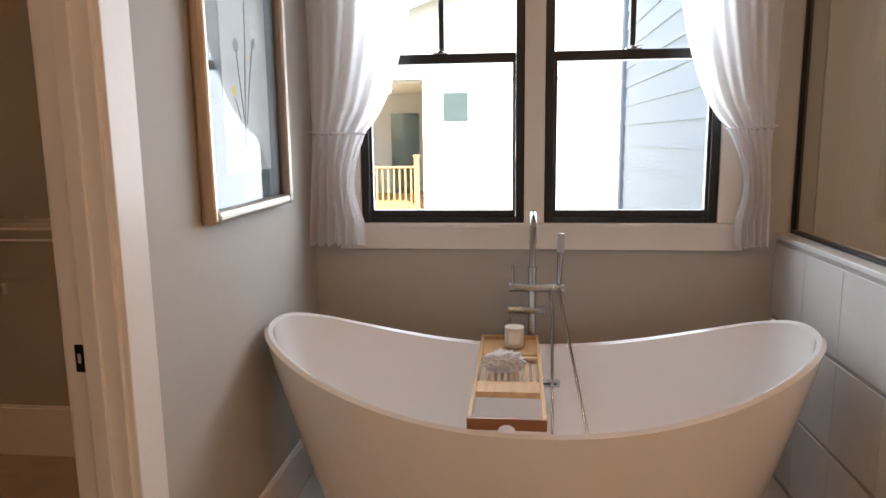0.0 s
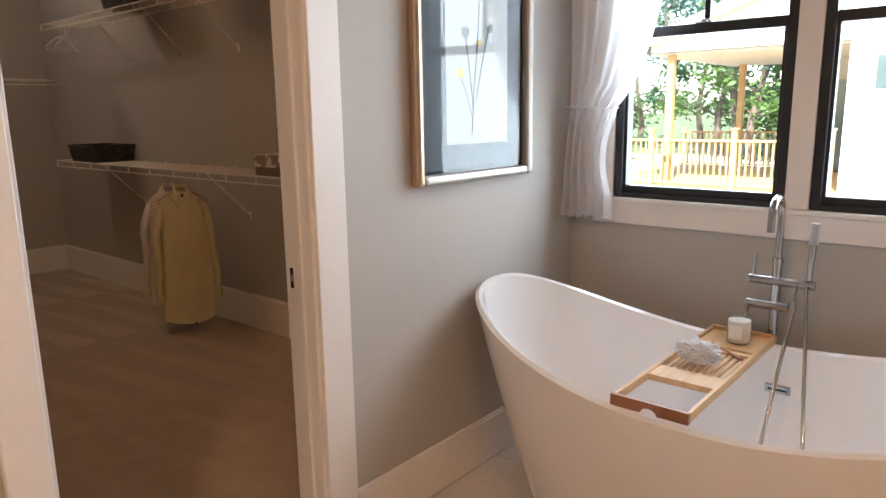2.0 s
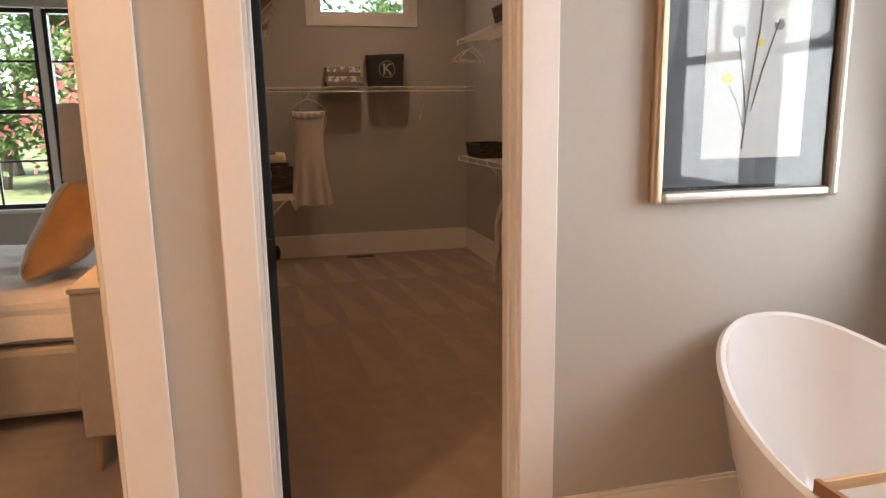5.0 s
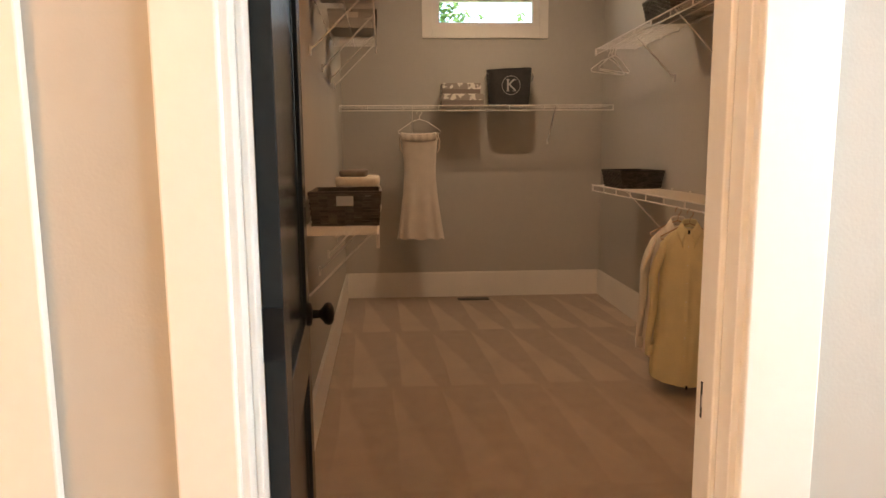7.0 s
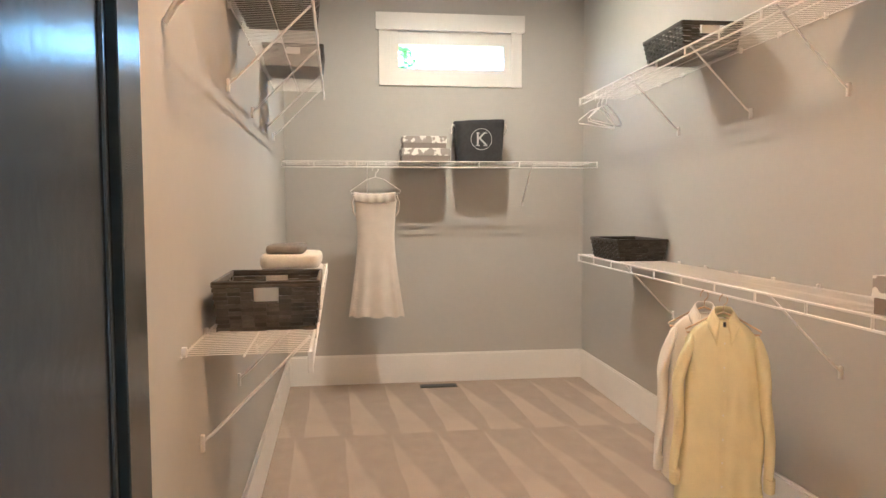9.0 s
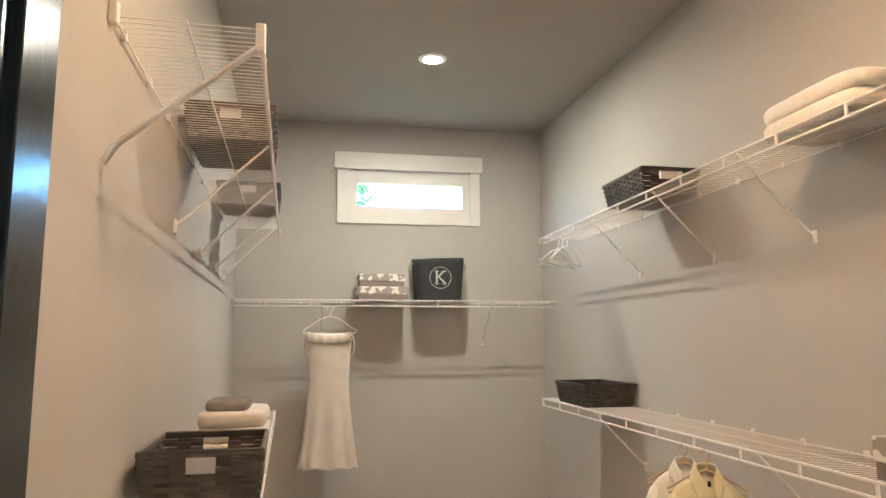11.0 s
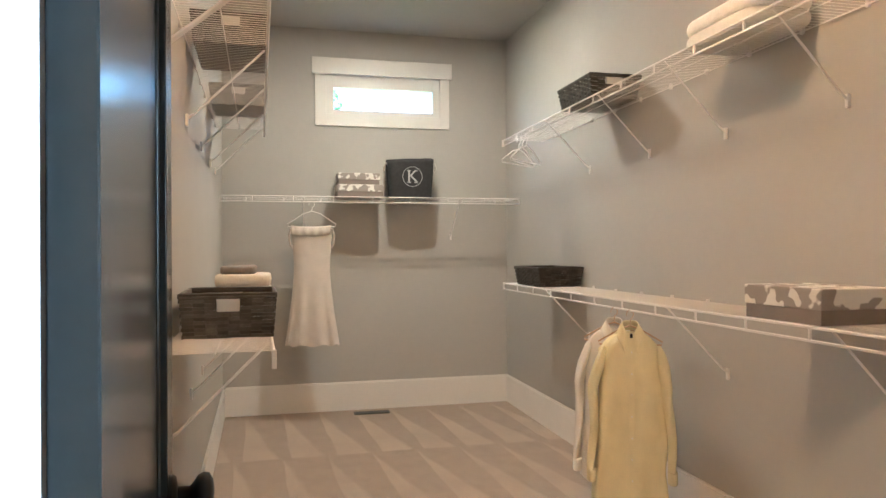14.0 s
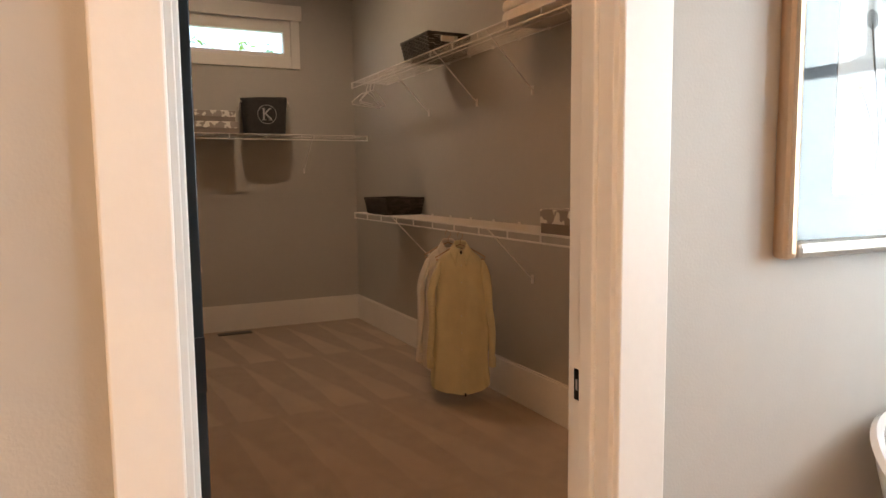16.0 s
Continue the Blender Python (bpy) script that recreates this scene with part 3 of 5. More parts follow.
part("glass_pane", box(B(), HX + 0.055, HY0 + 0.02, HZ + 0.012, HX + 0.065, BY - 0.02, 2.25), SHOWERGLASS, pane).visible_shadow = False
part("channel", box(B(), HX + 0.048, HY0 + 0.02, HZ + 0.0005, HX + 0.072, BY - 0.002, HZ + 0.014, 0.001), BLACKMETAL, pane)
part("wall_channel", box(B(), HX + 0.048, BY - 0.018, HZ + 0.015, HX + 0.072, BY - 0.0015, 2.25, 0.001), BLACKMETAL, pane)
shower = thing("shower_walls", "shower lining of warm beige tile", "shower", kind="structure")
part("back_lining", box(B(), HX + 0.135, BY - 0.012, 0, EAST - 0.002, BY - 0.0005, 2.6), WALLTILE, shower)
part("end_lining", box(B(), EAST - 0.014, HY0, 0, EAST - 0.0005, BY - 0.013, 2.6), WALLTILE, shower)

# ---- bathtub ----
TX, TY = 0.082, 2.315
tub = thing("bathtub", "white freestanding double-slipper acrylic bathtub", "bathtub", (TX, TY, 0))
LX, LY = 0.91, 0.44


def rim(a):
    c, s = math.cos(a), math.sin(a)
    x = LX * math.copysign(abs(c) ** 0.86, c)
    y = LY * math.copysign(abs(s) ** 0.86, s)
    z = 0.568 + 0.205 * (abs(x) / LX) ** 2.1
    return x, y, z


def outer(u, v):
    x, y, z = rim(u * 2 * math.pi)
    t = v ** 0.8
    k = 1 - 0.24 * t ** 1.5
    ky = 1 - 0.24 * t ** 1.5
    return (x * (k - 0.03 * t), y * ky, z * (1 - v))


def inner(u, v):
    x, y, z = rim(u * 2 * math.pi)
    th = 0.028
    x0, y0 = x * (1 - th / LX), y * (1 - th / LY)
    deep = 0.15
    zz = z - (z - deep) * (1 - (1 - v) ** 1.9) if v < 1 else deep
    k = 1 - 0.40 * v ** 1.4
    ky = 1 - 0.34 * v ** 1.6
    return (x0 * k, y0 * ky, zz)


bm = B()
N = 96
go = sheet(bm, outer, N, 24, True)
gi = sheet(bm, inner, N, 24, True)
mid = []
for i in range(N):
    x, y, z = rim(i / N * 2 * math.pi)
    mid.append(bm.verts.new((x * (1 - 0.013 / LX), y * (1 - 0.013 / LY), z + 0.009)))
for i in range(N):
    j = (i + 1) % N
    bm.faces.new((go[i][0], go[j][0], mid[j], mid[i]))
    bm.faces.new((mid[i], mid[j], gi[j][0], gi[i][0]))
bm.faces.new([go[i][-1] for i in range(N)])
bm.faces.new([gi[i][-1] for i in range(N)])
part("shell", bm, ACRYLIC, tub, smooth=True)
ov = part("overflow_plate", box(B(), 0.03, 0.331, 0.430, 0.115, 0.343, 0.462, 0.003), CHROME, tub, "chrome slotted overflow plate")
part("slot", box(B(), 0.042, 0.3295, 0.442, 0.103, 0.332, 0.449), BLACKMETAL, ov)
part("drain", lathe(B(), [(0.035, 0.1505), (0.035, 0.156), (0.02, 0.158)], 0, 0, 20), CHROME, tub)

# ---- tub filler ----
fx, fy = 0.09, 2.785
fau = thing("tub_filler", "brushed nickel floor-standing tub filler with hand shower", "faucet", (fx, fy, 0))
part("floor_flange", lathe(B(), [(0.04, 0.0), (0.04, 0.012), (0.022, 0.02)], 0, 0, 20), CHROME, fau, smooth=True)
part("column", rod(B(), (0, 0, 0.02), (0, 0, 0.87), 0.0165, 16), CHROME, fau, smooth=True)
arc = [(0, 0, 0.86), (0, 0, 1.03)] + [(0, -0.062 + 0.062 * math.cos(a), 1.045 + 0.062 * math.sin(a)) for a in [k * math.pi / 12 for k in range(1, 13)]] + [(0, -0.124, 0.995)]
part("spout", tube(B(), arc, 0.0125, 14), CHROME, fau, smooth=True)
def stepped_bar(x0, x1, z, r_):
    """A horizontal valve body with collars at its ends."""
    bm = rod(B(), (x0, -0.005, z), (x1, -0.005, z), r_, 18)
    for a, b_ in ((x0 - 0.014, x0 - 0.001), (x0 + 0.018, x0 + 0.021), (x1 + 0.001, x1 + 0.008)):
        rod(bm, (a, -0.005, z), (b_, -0.005, z), r_ * 1.1, 18)
    return bm


part("mixer_body", stepped_bar(-0.078, 0.118, 0.80, 0.0165), CHROME, fau, smooth=True)
part("diverter_body", stepped_bar(-0.082, 0.04, 0.708, 0.0165), CHROME, fau, smooth=True)
part("lever", rod(B(), (-0.078, -0.005, 0.815), (-0.078, -0.005, 0.892), 0.0062, 12), CHROME, fau, smooth=True)
part("lever", rod(B(), (-0.08, -0.02, 0.70), (-0.09, -0.04, 0.66), 0.0045, 12), CHROME, fau, smooth=True)
part("column_collar", rod(B(), (0, 0, 0.865), (0, 0, 0.885), 0.019, 16), CHROME, fau, smooth=True)
hs = part("hand_shower", rod(B(), (0.106, -0.005, 0.818), (0.110, -0.005, 0.945), 0.0095, 14, 0.012), CHROME, fau, smooth=True)
part("spray_head", rod(B(), (0.110, -0.005, 0.9455), (0.1125, -0.005, 1.02), 0.0145, 16), GREYTRIM, hs, "dark grey spray head", True)
hoseA = [(0.07 + 0.012 * t, -0.02 - 0.10 * t, 0.79 - 0.13 * t) for t in (0, 0.3)] + [(0.078 - 0.008 * t, -0.05 - 0.30 * t, 0.74 - 0.42 * t - 0.05 * t * t) for t in [k / 10 for k in range(11)]]
hoseB = [(0.105, -0.02, 0.80)] + [(0.107 + 0.10 * t, -0.03 - 0.33 * t, 0.78 - 0.50 * t) for t in [k / 10 for k in range(11)]]
part("hose", tube(B(), hoseA, 0.0065, 10), CHROME, fau, "ribbed metal shower hose", True)
part("hose", tube(B(), hoseB, 0.0065, 10), CHROME, fau, "ribbed metal shower hose", True)

# ---- bath caddy ----
cad = thing("bath_caddy", "bamboo bath caddy laid across the tub rim", "caddy", (0, 0, 0.578))
x0, x1, y0, y1 = -0.112, 0.116, 1.905, 2.745
outline = [(x0, 0.034), (x0, 0.0)] + [(0.002 - 0.024 * math.cos(a), 0.017 * math.sin(a)) for a in [k * math.pi / 10 for k in range(11)]] + [(x1, 0.0), (x1, 0.034)]
bm = B()
ra = [bm.verts.new((x, y0, z)) for x, z in outline]
rb = [bm.verts.new((x, y0 + 0.014, z)) for x, z in outline]
bm.faces.new(ra)
bm.faces.new(rb[::-1])
for k in range(len(ra)):
    q = (k + 1) % len(ra)
    bm.faces.new((ra[k], ra[q], rb[q], rb[k]))
part("front_rail", bm, BAMBOO_DARK, cad, "dark front rail with a thumb notch")
part("back_rail", box(B(), x0, y1 - 0.014, 0, x1, y1, 0.034, 0.002), BAMBOO, cad)
for xa in (x0, x1 - 0.012):
    part("side_rail", box(B(), xa, y0 + 0.0142, 0.002, xa + 0.012, y1 - 0.0142, 0.03, 0.002), BAMBOO, cad)
part("cross_bar", box(B(), x0 + 0.0122, 2.135, 0.006, x1 - 0.0122, 2.235, 0.026, 0.002), BAMBOO, cad)
part("cross_bar", box(B(), x0 + 0.0122, 2.475, 0.006, x1 - 0.0122, 2.50, 0.026, 0.002), BAMBOO, cad)
part("end_shelf", box(B(), x0 + 0.0122, 2.54, 0.004, x1 - 0.0122, y1 - 0.0142, 0.02, 0.002), BAMBOO, cad)
for k in range(9):
    xx = x0 + 0.022 + k * 0.0215
    part("slat", box(B(), xx, 2.2352, 0.008, xx + 0.011, 2.4748, 0.018, 0.001), BAMBOO, cad)
can = thing("candle_jar", "glass jar candle with cream wax on the caddy", "candle", (0.02, 2.625, 0.5985))
part("jar", lathe(B(), [(0.037, 0.0), (0.04, 0.004), (0.041, 0.1)], 0, 0, 24), SHOWERGLASS, can, smooth=True)
part("wax", lathe(B(), [(0.036, 0.006), (0.0375, 0.012), (0.0375, 0.082), (0.03, 0.084)], 0, 0, 24), WAX, can, smooth=True)
part("label", box(B(), -0.022, -0.0425, 0.022, 0.022, -0.0405, 0.07, 0.001), CARD, can)
puff = thing("bath_puff", "crumpled pale blue-white mesh bath puff", "bath puff", (-0.015, 2.325, 0.5965))
rp = random.Random(4)
bm = B()
bmesh.ops.create_icosphere(bm, subdivisions=5, radius=0.055)
for v in bm.verts:
    d = v.co.normalized()
    v.co = 0.82 * d * (0.046 + 0.024 * abs(noise.noise(d * 3.5)) + 0.012 * noise.noise(d * 7) + 0.004 * noise.noise(d * 18))
    v.co.x *= 1.6
    v.co.z = v.co.z * 0.85
lo = min(v.co.z for v in bm.verts)
for v in bm.verts:
    v.co.z -= lo
part("mesh_ball", bm, LOOFAH, puff, smooth=True)
bk = thing("bath_brush", "slim dark wooden brush lying on the caddy", "brush", (0.0, 0, 0.5965))
part("brush_handle", tube(B(), [(-0.03, 2.53, 0.006), (0.02, 2.49, 0.007), (0.09, 2.44, 0.006)], 0.006, 8), BAMBOO_DARK, bk, smooth=True)

# ---- framed picture ----
pic = thing("framed_picture", "champagne metal framed floral print under glass", "picture", (W, 0, 0))
P0, P1, PZ0, PZ1, FW = 1.872, 2.565, 1.165, 2.12, 0.036


def frame_bar(y0, z0, y1, z1, horizontal):
    bm = B()
    box(bm, 0.001, y0, z0, 0.044, y1, z1, 0.013)
    return bm


# this bar differs only by the warm reflection in its colour
part("frame_bar", frame_bar(P0, PZ0, P0 + FW, PZ1, 0), WARMFRAME, pic)
part("frame_bar", frame_bar(P1 - FW, PZ0, P1, PZ1, 0), SILVER, pic)
part("frame_bar", frame_bar(P0 + FW, PZ0, P1 - FW, PZ0 + FW, 1), SILVER, pic)
part("frame_bar", frame_bar(P0 + FW, PZ1 - FW, P1 - FW, PZ1, 1), SILVER, pic)
part("inner_lip", box(B(), 0.004, P0 + FW + 0.0002, PZ0 + FW + 0.0002, 0.007, P1 - FW - 0.0002, PZ1 - FW - 0.0002), BLACKMETAL, pic)
part("mat_board", box(B(), 0.0072, P0 + FW + 0.012, PZ0 + FW + 0.012, 0.009, P1 - FW - 0.012, PZ1 - FW - 0.012), MATBOARD, pic)
part("art_paper", box(B(), 0.0095, 2.055, 1.30, 0.011, 2.425, 1.985), PAPER, pic)
fl = B()
for pts, r in ((((2.20, 1.33), (2.215, 1.5), (2.24, 1.7), (2.25, 1.85)), 0.0022), (((2.21, 1.42), (2.19, 1.55), (2.165, 1.68)), 0.0018), (((2.225, 1.45), (2.26, 1.58), (2.31, 1.73)), 0.002), (((2.20, 1.40), (2.17, 1.48), (2.14, 1.53)), 0.0015)):
    tube(fl, [(0.0125, a, b) for a, b in pts], r, 6)
part("stems", fl, STEM, pic)
for (yy, zz, rr, m_) in ((2.25, 1.87, 0.035, PETAL), (2.325, 1.76, 0.045, PETAL), (2.165, 1.69, 0.022, STEM), (2.135, 1.55, 0.018, YELLOW_INK), (2.245, 1.66, 0.012, YELLOW_INK), (2.31, 1.715, 0.018, STEM)):
    bm = B()
    for k in range(6):
        a = k * 1.047 + yy * 9
        vs = [bm.verts.new((0.0115 + 0.0002 * k, yy + rr * (0.55 * math.cos(a) + 0.6 * math.cos(b)), zz + rr * (0.55 * math.sin(a) + 0.5 * math.sin(b)))) for b in [q * 0.785 for q in range(8)]]
        bm.faces.new(vs)
    part("flower", bm, m_, pic)
part("glass", box(B(), 0.0155, P0 + FW, PZ0 + FW, 0.0175, P1 - FW, PZ1 - FW), PICGLASS, pic).visible_shadow = False

# ---- closet ----
cw = thing("window_2", "small high white-trimmed closet window", "window", kind="structure")
for a in ((1.119, 2.362, 1.2105, 2.79), (2.175, 2.362, 2.256, 2.79)):
    part("side_casing", box(B(), CX + 0.0005, a[0], a[1], CX + 0.02, a[2], a[3], 0.002), WHITE, cw)
part("bottom_casing", box(B(), CX + 0.0005, 1.211, 2.362, CX + 0.0195, 2.1745, 2.462, 0.002), WHITE, cw)
part("head_casing", box(B(), CX + 0.0005, 1.095, 2.7905, CX + 0.027, 2.28, 2.925, 0.003), WHITE, cw)
fr = B()
for a in ((1.2, 2.45, 1.275, 2.80), (2.118, 2.45, 2.19, 2.80)):
    box(fr, CX - 0.10, a[0], a[1], CX - 0.02, a[2], a[3], 0.003)
box(fr, CX - 0.10, 1.275, 2.45, CX - 0.02, 2.118, 2.505, 0.003)
box(fr, CX - 0.10, 1.275, 2.69, CX - 0.02, 2.118, 2.80, 0.003)
part("window_frame", fr, WHITE, cw)
part("pane", box(B(), CX - 0.06, 1.27, 2.50, CX - 0.055, 2.12, 2.70), GLASS, cw).visible_shadow = False

vent = thing("floor_vent", "dark metal floor register beside the baseboard", "vent", (-6.05, 1.56, 0))
part("vent_frame", box(B(), -0.05, -0.145, 0.0, 0.05, 0.145, 0.004, 0.001), BLACKMETAL, vent)
for k in range(9):
    part("slat", box(B(), -0.04, -0.13 + k * 0.03, 0.0042, 0.04, -0.12 + k * 0.03, 0.008), BLACKMETAL, vent)


def wire_shelf(label, length, depth, brackets, m, ends=(True, True), clips=True, drop=0.30, strap=None):
    """Ventilated shelf. Local x along the wall, local y from the wall outwards, z = 0 at the deck."""
    s = new("wire_shelf")
    s.empty_display_size = 0.1
    tagged(s, label, "shelf", "wire shelves")
    n = int(length / 0.0254)
    wire_me = mesh_of(rod(B(), (0, 0.008, 0.0), (0, depth, 0.0), 0.00125, 4), "deck_wire", WIRE)
    for k in range(n + 1):
        w = new("deck_wire", wire_me)
        w.parent = s
        w.location = (min(length - 0.003, 0.003 + k * 0.0254), 0, 0)
    for y, z, r in ((0.010, -0.004, 0.003), (depth * 0.5, -0.004, 0.0028), (depth, -0.004, 0.005), (depth + 0.002, -0.046, 0.005)):
        part("long_wire", rod(B(), (0, y, z), (length, y, z), r, 6), WIRE, s)
    x = 0.0
    while x <= length + 0.01:
        part("lip_tie", rod(B(), (min(x, length), depth + 0.001, -0.004), (min(x, length), depth + 0.001, -0.046), 0.0055, 6), WIRE, s)
        x += 0.305
    for e, x in zip(ends, (0.0, length)):
        if e:
            part("end_cap", box(B(), x - 0.004, depth - 0.006, -0.052, x + 0.004, depth + 0.008, 0.003, 0.002), WIRE, s)
    for x in brackets:
        bm = B()
        rod(bm, (x, depth - 0.01, -0.008), (x, 0.03, -drop + 0.012), 0.0048, 6)
        rod(bm, (x, 0.03, -drop + 0.014), (x, 0.008, -drop - 0.004), 0.0048, 6)
        box(bm, x - 0.008, 0.0005, -drop - 0.035, x + 0.008, 0.012, -drop + 0.015, 0.002)
        part("bracket", bm, WIRE, s, "diagonal support bracket")
    if strap is not None:
        xs = length - 0.012
        end = B()
        for (ya, za), (yb, zb) in (((depth - 0.004, -0.046), (0.03, -drop + 0.012)), ((0.03, -drop + 0.012), (0.006, -drop - 0.03))):
            rod(end, (xs - 0.006, ya, za), (xs - 0.006, yb, zb), 0.0062, 8)
            rod(end, (xs + 0.006, ya, za), (xs + 0.006, yb, zb), 0.0062, 8)
        box(end, xs - 0.014, depth - 0.012, -0.06, xs + 0.014, depth + 0.01, 0.006, 0.003)
        part("end_strap", end, WIRE, s, "broad white strap bracket at the shelf end")
        part("end_clip", box(B(), xs - 0.012, 0.0005, -0.022, xs + 0.012, 0.02, 0.03, 0.004), WIRE, s)
    if clips:
        x = 0.1
        while x < length:
            part("wall_clip", box(B(), x - 0.007, 0.0005, -0.014, x + 0.007, 0.014, 0.012, 0.002), WIRE, s)
            x += 0.3
    s.matrix_basis = m
    return s


US, LS = 2.145, 1.08
# side wall, north: local x runs towards -x, local y towards -y
RN = Matrix.Rotation(math.pi, 4, "Z")
XE = -1.06
LR = 5.33 + XE
wire_shelf("white wire shelf high on the closet side wall", LR, 0.315, [v + XE for v in (4.50, 3.77, 3.125, 2.45, 1.75)], Matrix.Translation((XE, CY1, US)) @ RN)
wire_shelf("white wire shelf at waist height on the closet side wall", LR, 0.315, [v + XE for v in (4.53, 3.12, 2.2, 1.5)], Matrix.Translation((XE, CY1, LS)) @ RN)
# side wall, south: local x towards +x
wire_shelf("white wire shelf high beside the closet door", 2.92, 0.32, [5.34 - v for v in (3.38, 4.1, 4.75, 5.2)], SOUTH @ Matrix.Translation((-5.34, CY0, 2.165)), strap=2.44)
wire_shelf("white wire shelf with a wicker basket and towels", 2.86, 0.325, [5.34 - v for v in (2.75, 3.5, 4.1, 4.9)], SOUTH @ Matrix.Translation((-5.34, CY0, 1.035)))
# far wall: local x towards -y, local y towards +x
wire_shelf("white wire shelf across the closet end wall", CY1 - CY0 - 0.02, 0.36, [0.5, 1.75], Matrix.Translation((CX, CY1 - 0.01, 1.75)) @ Matrix.Rotation(-math.pi / 2, 4, "Z"))


def basket(label, m, lx, ly, h, material, flare=0.02, card=True):
    """Rectangular basket woven from flat strips, with a handle slot and a card in its near end (+x)."""
    b = new("wicker_basket")
    b.empty_display_size = 0.1
    tagged(b, label, "basket", "wicker baskets")
    rnd = random.Random(int(lx * 1000))
    bm = B()
    rows = max(5, int(h / 0.0115))
    lists = []
    for side in range(4):
        span = lx if side % 2 == 0 else ly
        cols = max(6, int(span / 0.033))
        for i in range(rows):
            for j in range(cols):
                z = (i + 0.5) / rows * h
                f = flare * (z / h)
                half = span / 2 + f
                w = 2 * half / cols
                c = -half + (j + 0.5) * w
                off = 0.003 if (i + j) % 2 else -0.002
                hz = h / rows * 0.47
                slot = side in (1, 3) and card and 0.6 < z / h < 0.97 and abs(c) < 0.05
                if slot:
                    continue
                d = (ly if side % 2 == 0 else lx) / 2 + f + off
                j1, j2 = rnd.uniform(-0.001, 0.001), rnd.uniform(-0.001, 0.001)
                if side % 2 == 0:
                    sg = 1 if side == 0 else -1
                    box(bm, c - w * 0.52, sg * d - 0.0025, z - hz + j1, c + w * 0.52, sg * d + 0.0025, z + hz + j2)
                else:
                    sg = 1 if side == 1 else -1
                    box(bm, sg * d - 0.0025, c - w * 0.52, z - hz + j1, sg * d + 0.0025, c + w * 0.52, z + hz + j2)
    part("weave", bm, material, b)
    part("bottom", box(B(), -lx / 2, -ly / 2, 0.002, lx / 2, ly / 2, 0.008), material, b)
    a, c = lx / 2 + flare, ly / 2 + flare
    rim_ = B()
    rim_pts = [(-a, -c), (a, -c), (a, c), (-a, c), (-a, -c)]
    for p, q in zip(rim_pts, rim_pts[1:]):
        for k in range(2):
            rod(rim_, (*p, h + 0.004 * (k * 2 - 1)), (*q, h + 0.004 * (k * 2 - 1)), 0.0065, 6)
    part("rim", rim_, material, b)
    if card:
        part("card", box(B(), a - 0.016, -0.045, h * 0.62, a - 0.013, 0.045, h * 0.97), CARD, b, "white card behind the handle slot")
    b.matrix_basis = m
    return b


basket("grey-brown woven basket on the waist-high wire shelf", pose(-3.0, 0.672, 1.0375, 0, 0, 1.8), 0.36, 0.28, 0.14, WICKER_GREY, 0.012)
basket("dark wicker basket on the high wire shelf", pose(-4.07, 2.615, 2.1475), 0.40, 0.26, 0.12, WICKER, 0.02)
basket("shallow dark wicker basket on the waist-high shelf", pose(-4.85, 2.615, 1.0825), 0.44, 0.27, 0.12, WICKER, 0.018, False)
basket("dark wicker basket on the high shelf beside the door", pose(-3.58, 0.645, 2.1675, 0, 0, 1.8), 0.44, 0.28, 0.12, WICKER_GREY, 0.012)
basket("dark wicker basket further along the high shelf", pose(-4.74, 0.605, 2.1675, 0, 0, 1.8), 0.36, 0.29, 0.11, WICKER, 0.012)


def folded(name, label, m, lx, ly, layers, h, material, group="folded towels"):
    """A stack of folded cloth: rounded slabs with soft folds at the front."""
    t = new(name)
    t.empty_display_size = 0.1
    tagged(t, label, "towel", group)
    rnd = random.Random(layers * 31 + int(lx * 100))
    for k in range(layers):
        bm = B()
        z0 = k * h
        dx, dy = rnd.uniform(-0.008, 0.008), rnd.uniform(-0.006, 0.006)

        def f(u, v, z0=z0, dx=dx, dy=dy):
            a = u * 2 * math.pi
            c, s = math.cos(a), math.sin(a)
            bulge = math.sin(v * math.pi) ** 0.5 if 0 < v < 1 else 0.0
            r = 0.94 + 0.06 * bulge
            x = lx / 2 * r * math.copysign(abs(c) ** 0.32, c)
            y = ly / 2 * r * math.copysign(abs(s) ** 0.32, s)
            nz = noise.noise(Vector((x * 9 + z0 * 50, y * 9, 0.0)))
            return (x + dx, y + dy, z0 + h * v + 0.004 * nz * v)
        g = sheet(bm, f, 48, 8, True)
        bm.faces.new([r[0] for r in g])
        bm.faces.new([r[-1] for r in g])
        part("folded_layer", bm, material, t, smooth=True)
    t.matrix_basis = m
    return t


folded("folded_towels", "white folded towels stacked on the wire shelf", pose(-3.44, 0.695, 1.0375), 0.34, 0.22, 4, 0.048, TOWEL)
folded("folded_cloth", "grey folded cloth on top of white towels", pose(-3.44, 0.675, 1.2315), 0.26, 0.14, 1, 0.03, GREYCLOTH)
folded("folded_towels", "two cream folded towels on the high wire shelf", pose(-2.8, 2.625, 2.1475), 0.46, 0.28, 2, 0.055, TOWEL)


def keepsake_box(label, m, lx, ly, h):
    b = new("storage_box")
    b.empty_display_size = 0.1
    tagged(b, label, "box", "floral storage boxes")
    part("body", box(B(), -lx / 2 + 0.004, -ly / 2 + 0.004, 0.0, lx / 2 - 0.004, ly / 2 - 0.004, h * 0.55, 0.002), TAUPE, b, "plain taupe lower body")
    part("lid", box(B(), -lx / 2, -ly / 2, h * 0.42, lx / 2, ly / 2, h, 0.003), FLORAL, b, "white lid with grey blooms")
    b.matrix_basis = m
    return b


keepsake_box("floral card storage box on the waist-high shelf", pose(-2.42, 2.60, 1.0825), 0.36, 0.27, 0.115)
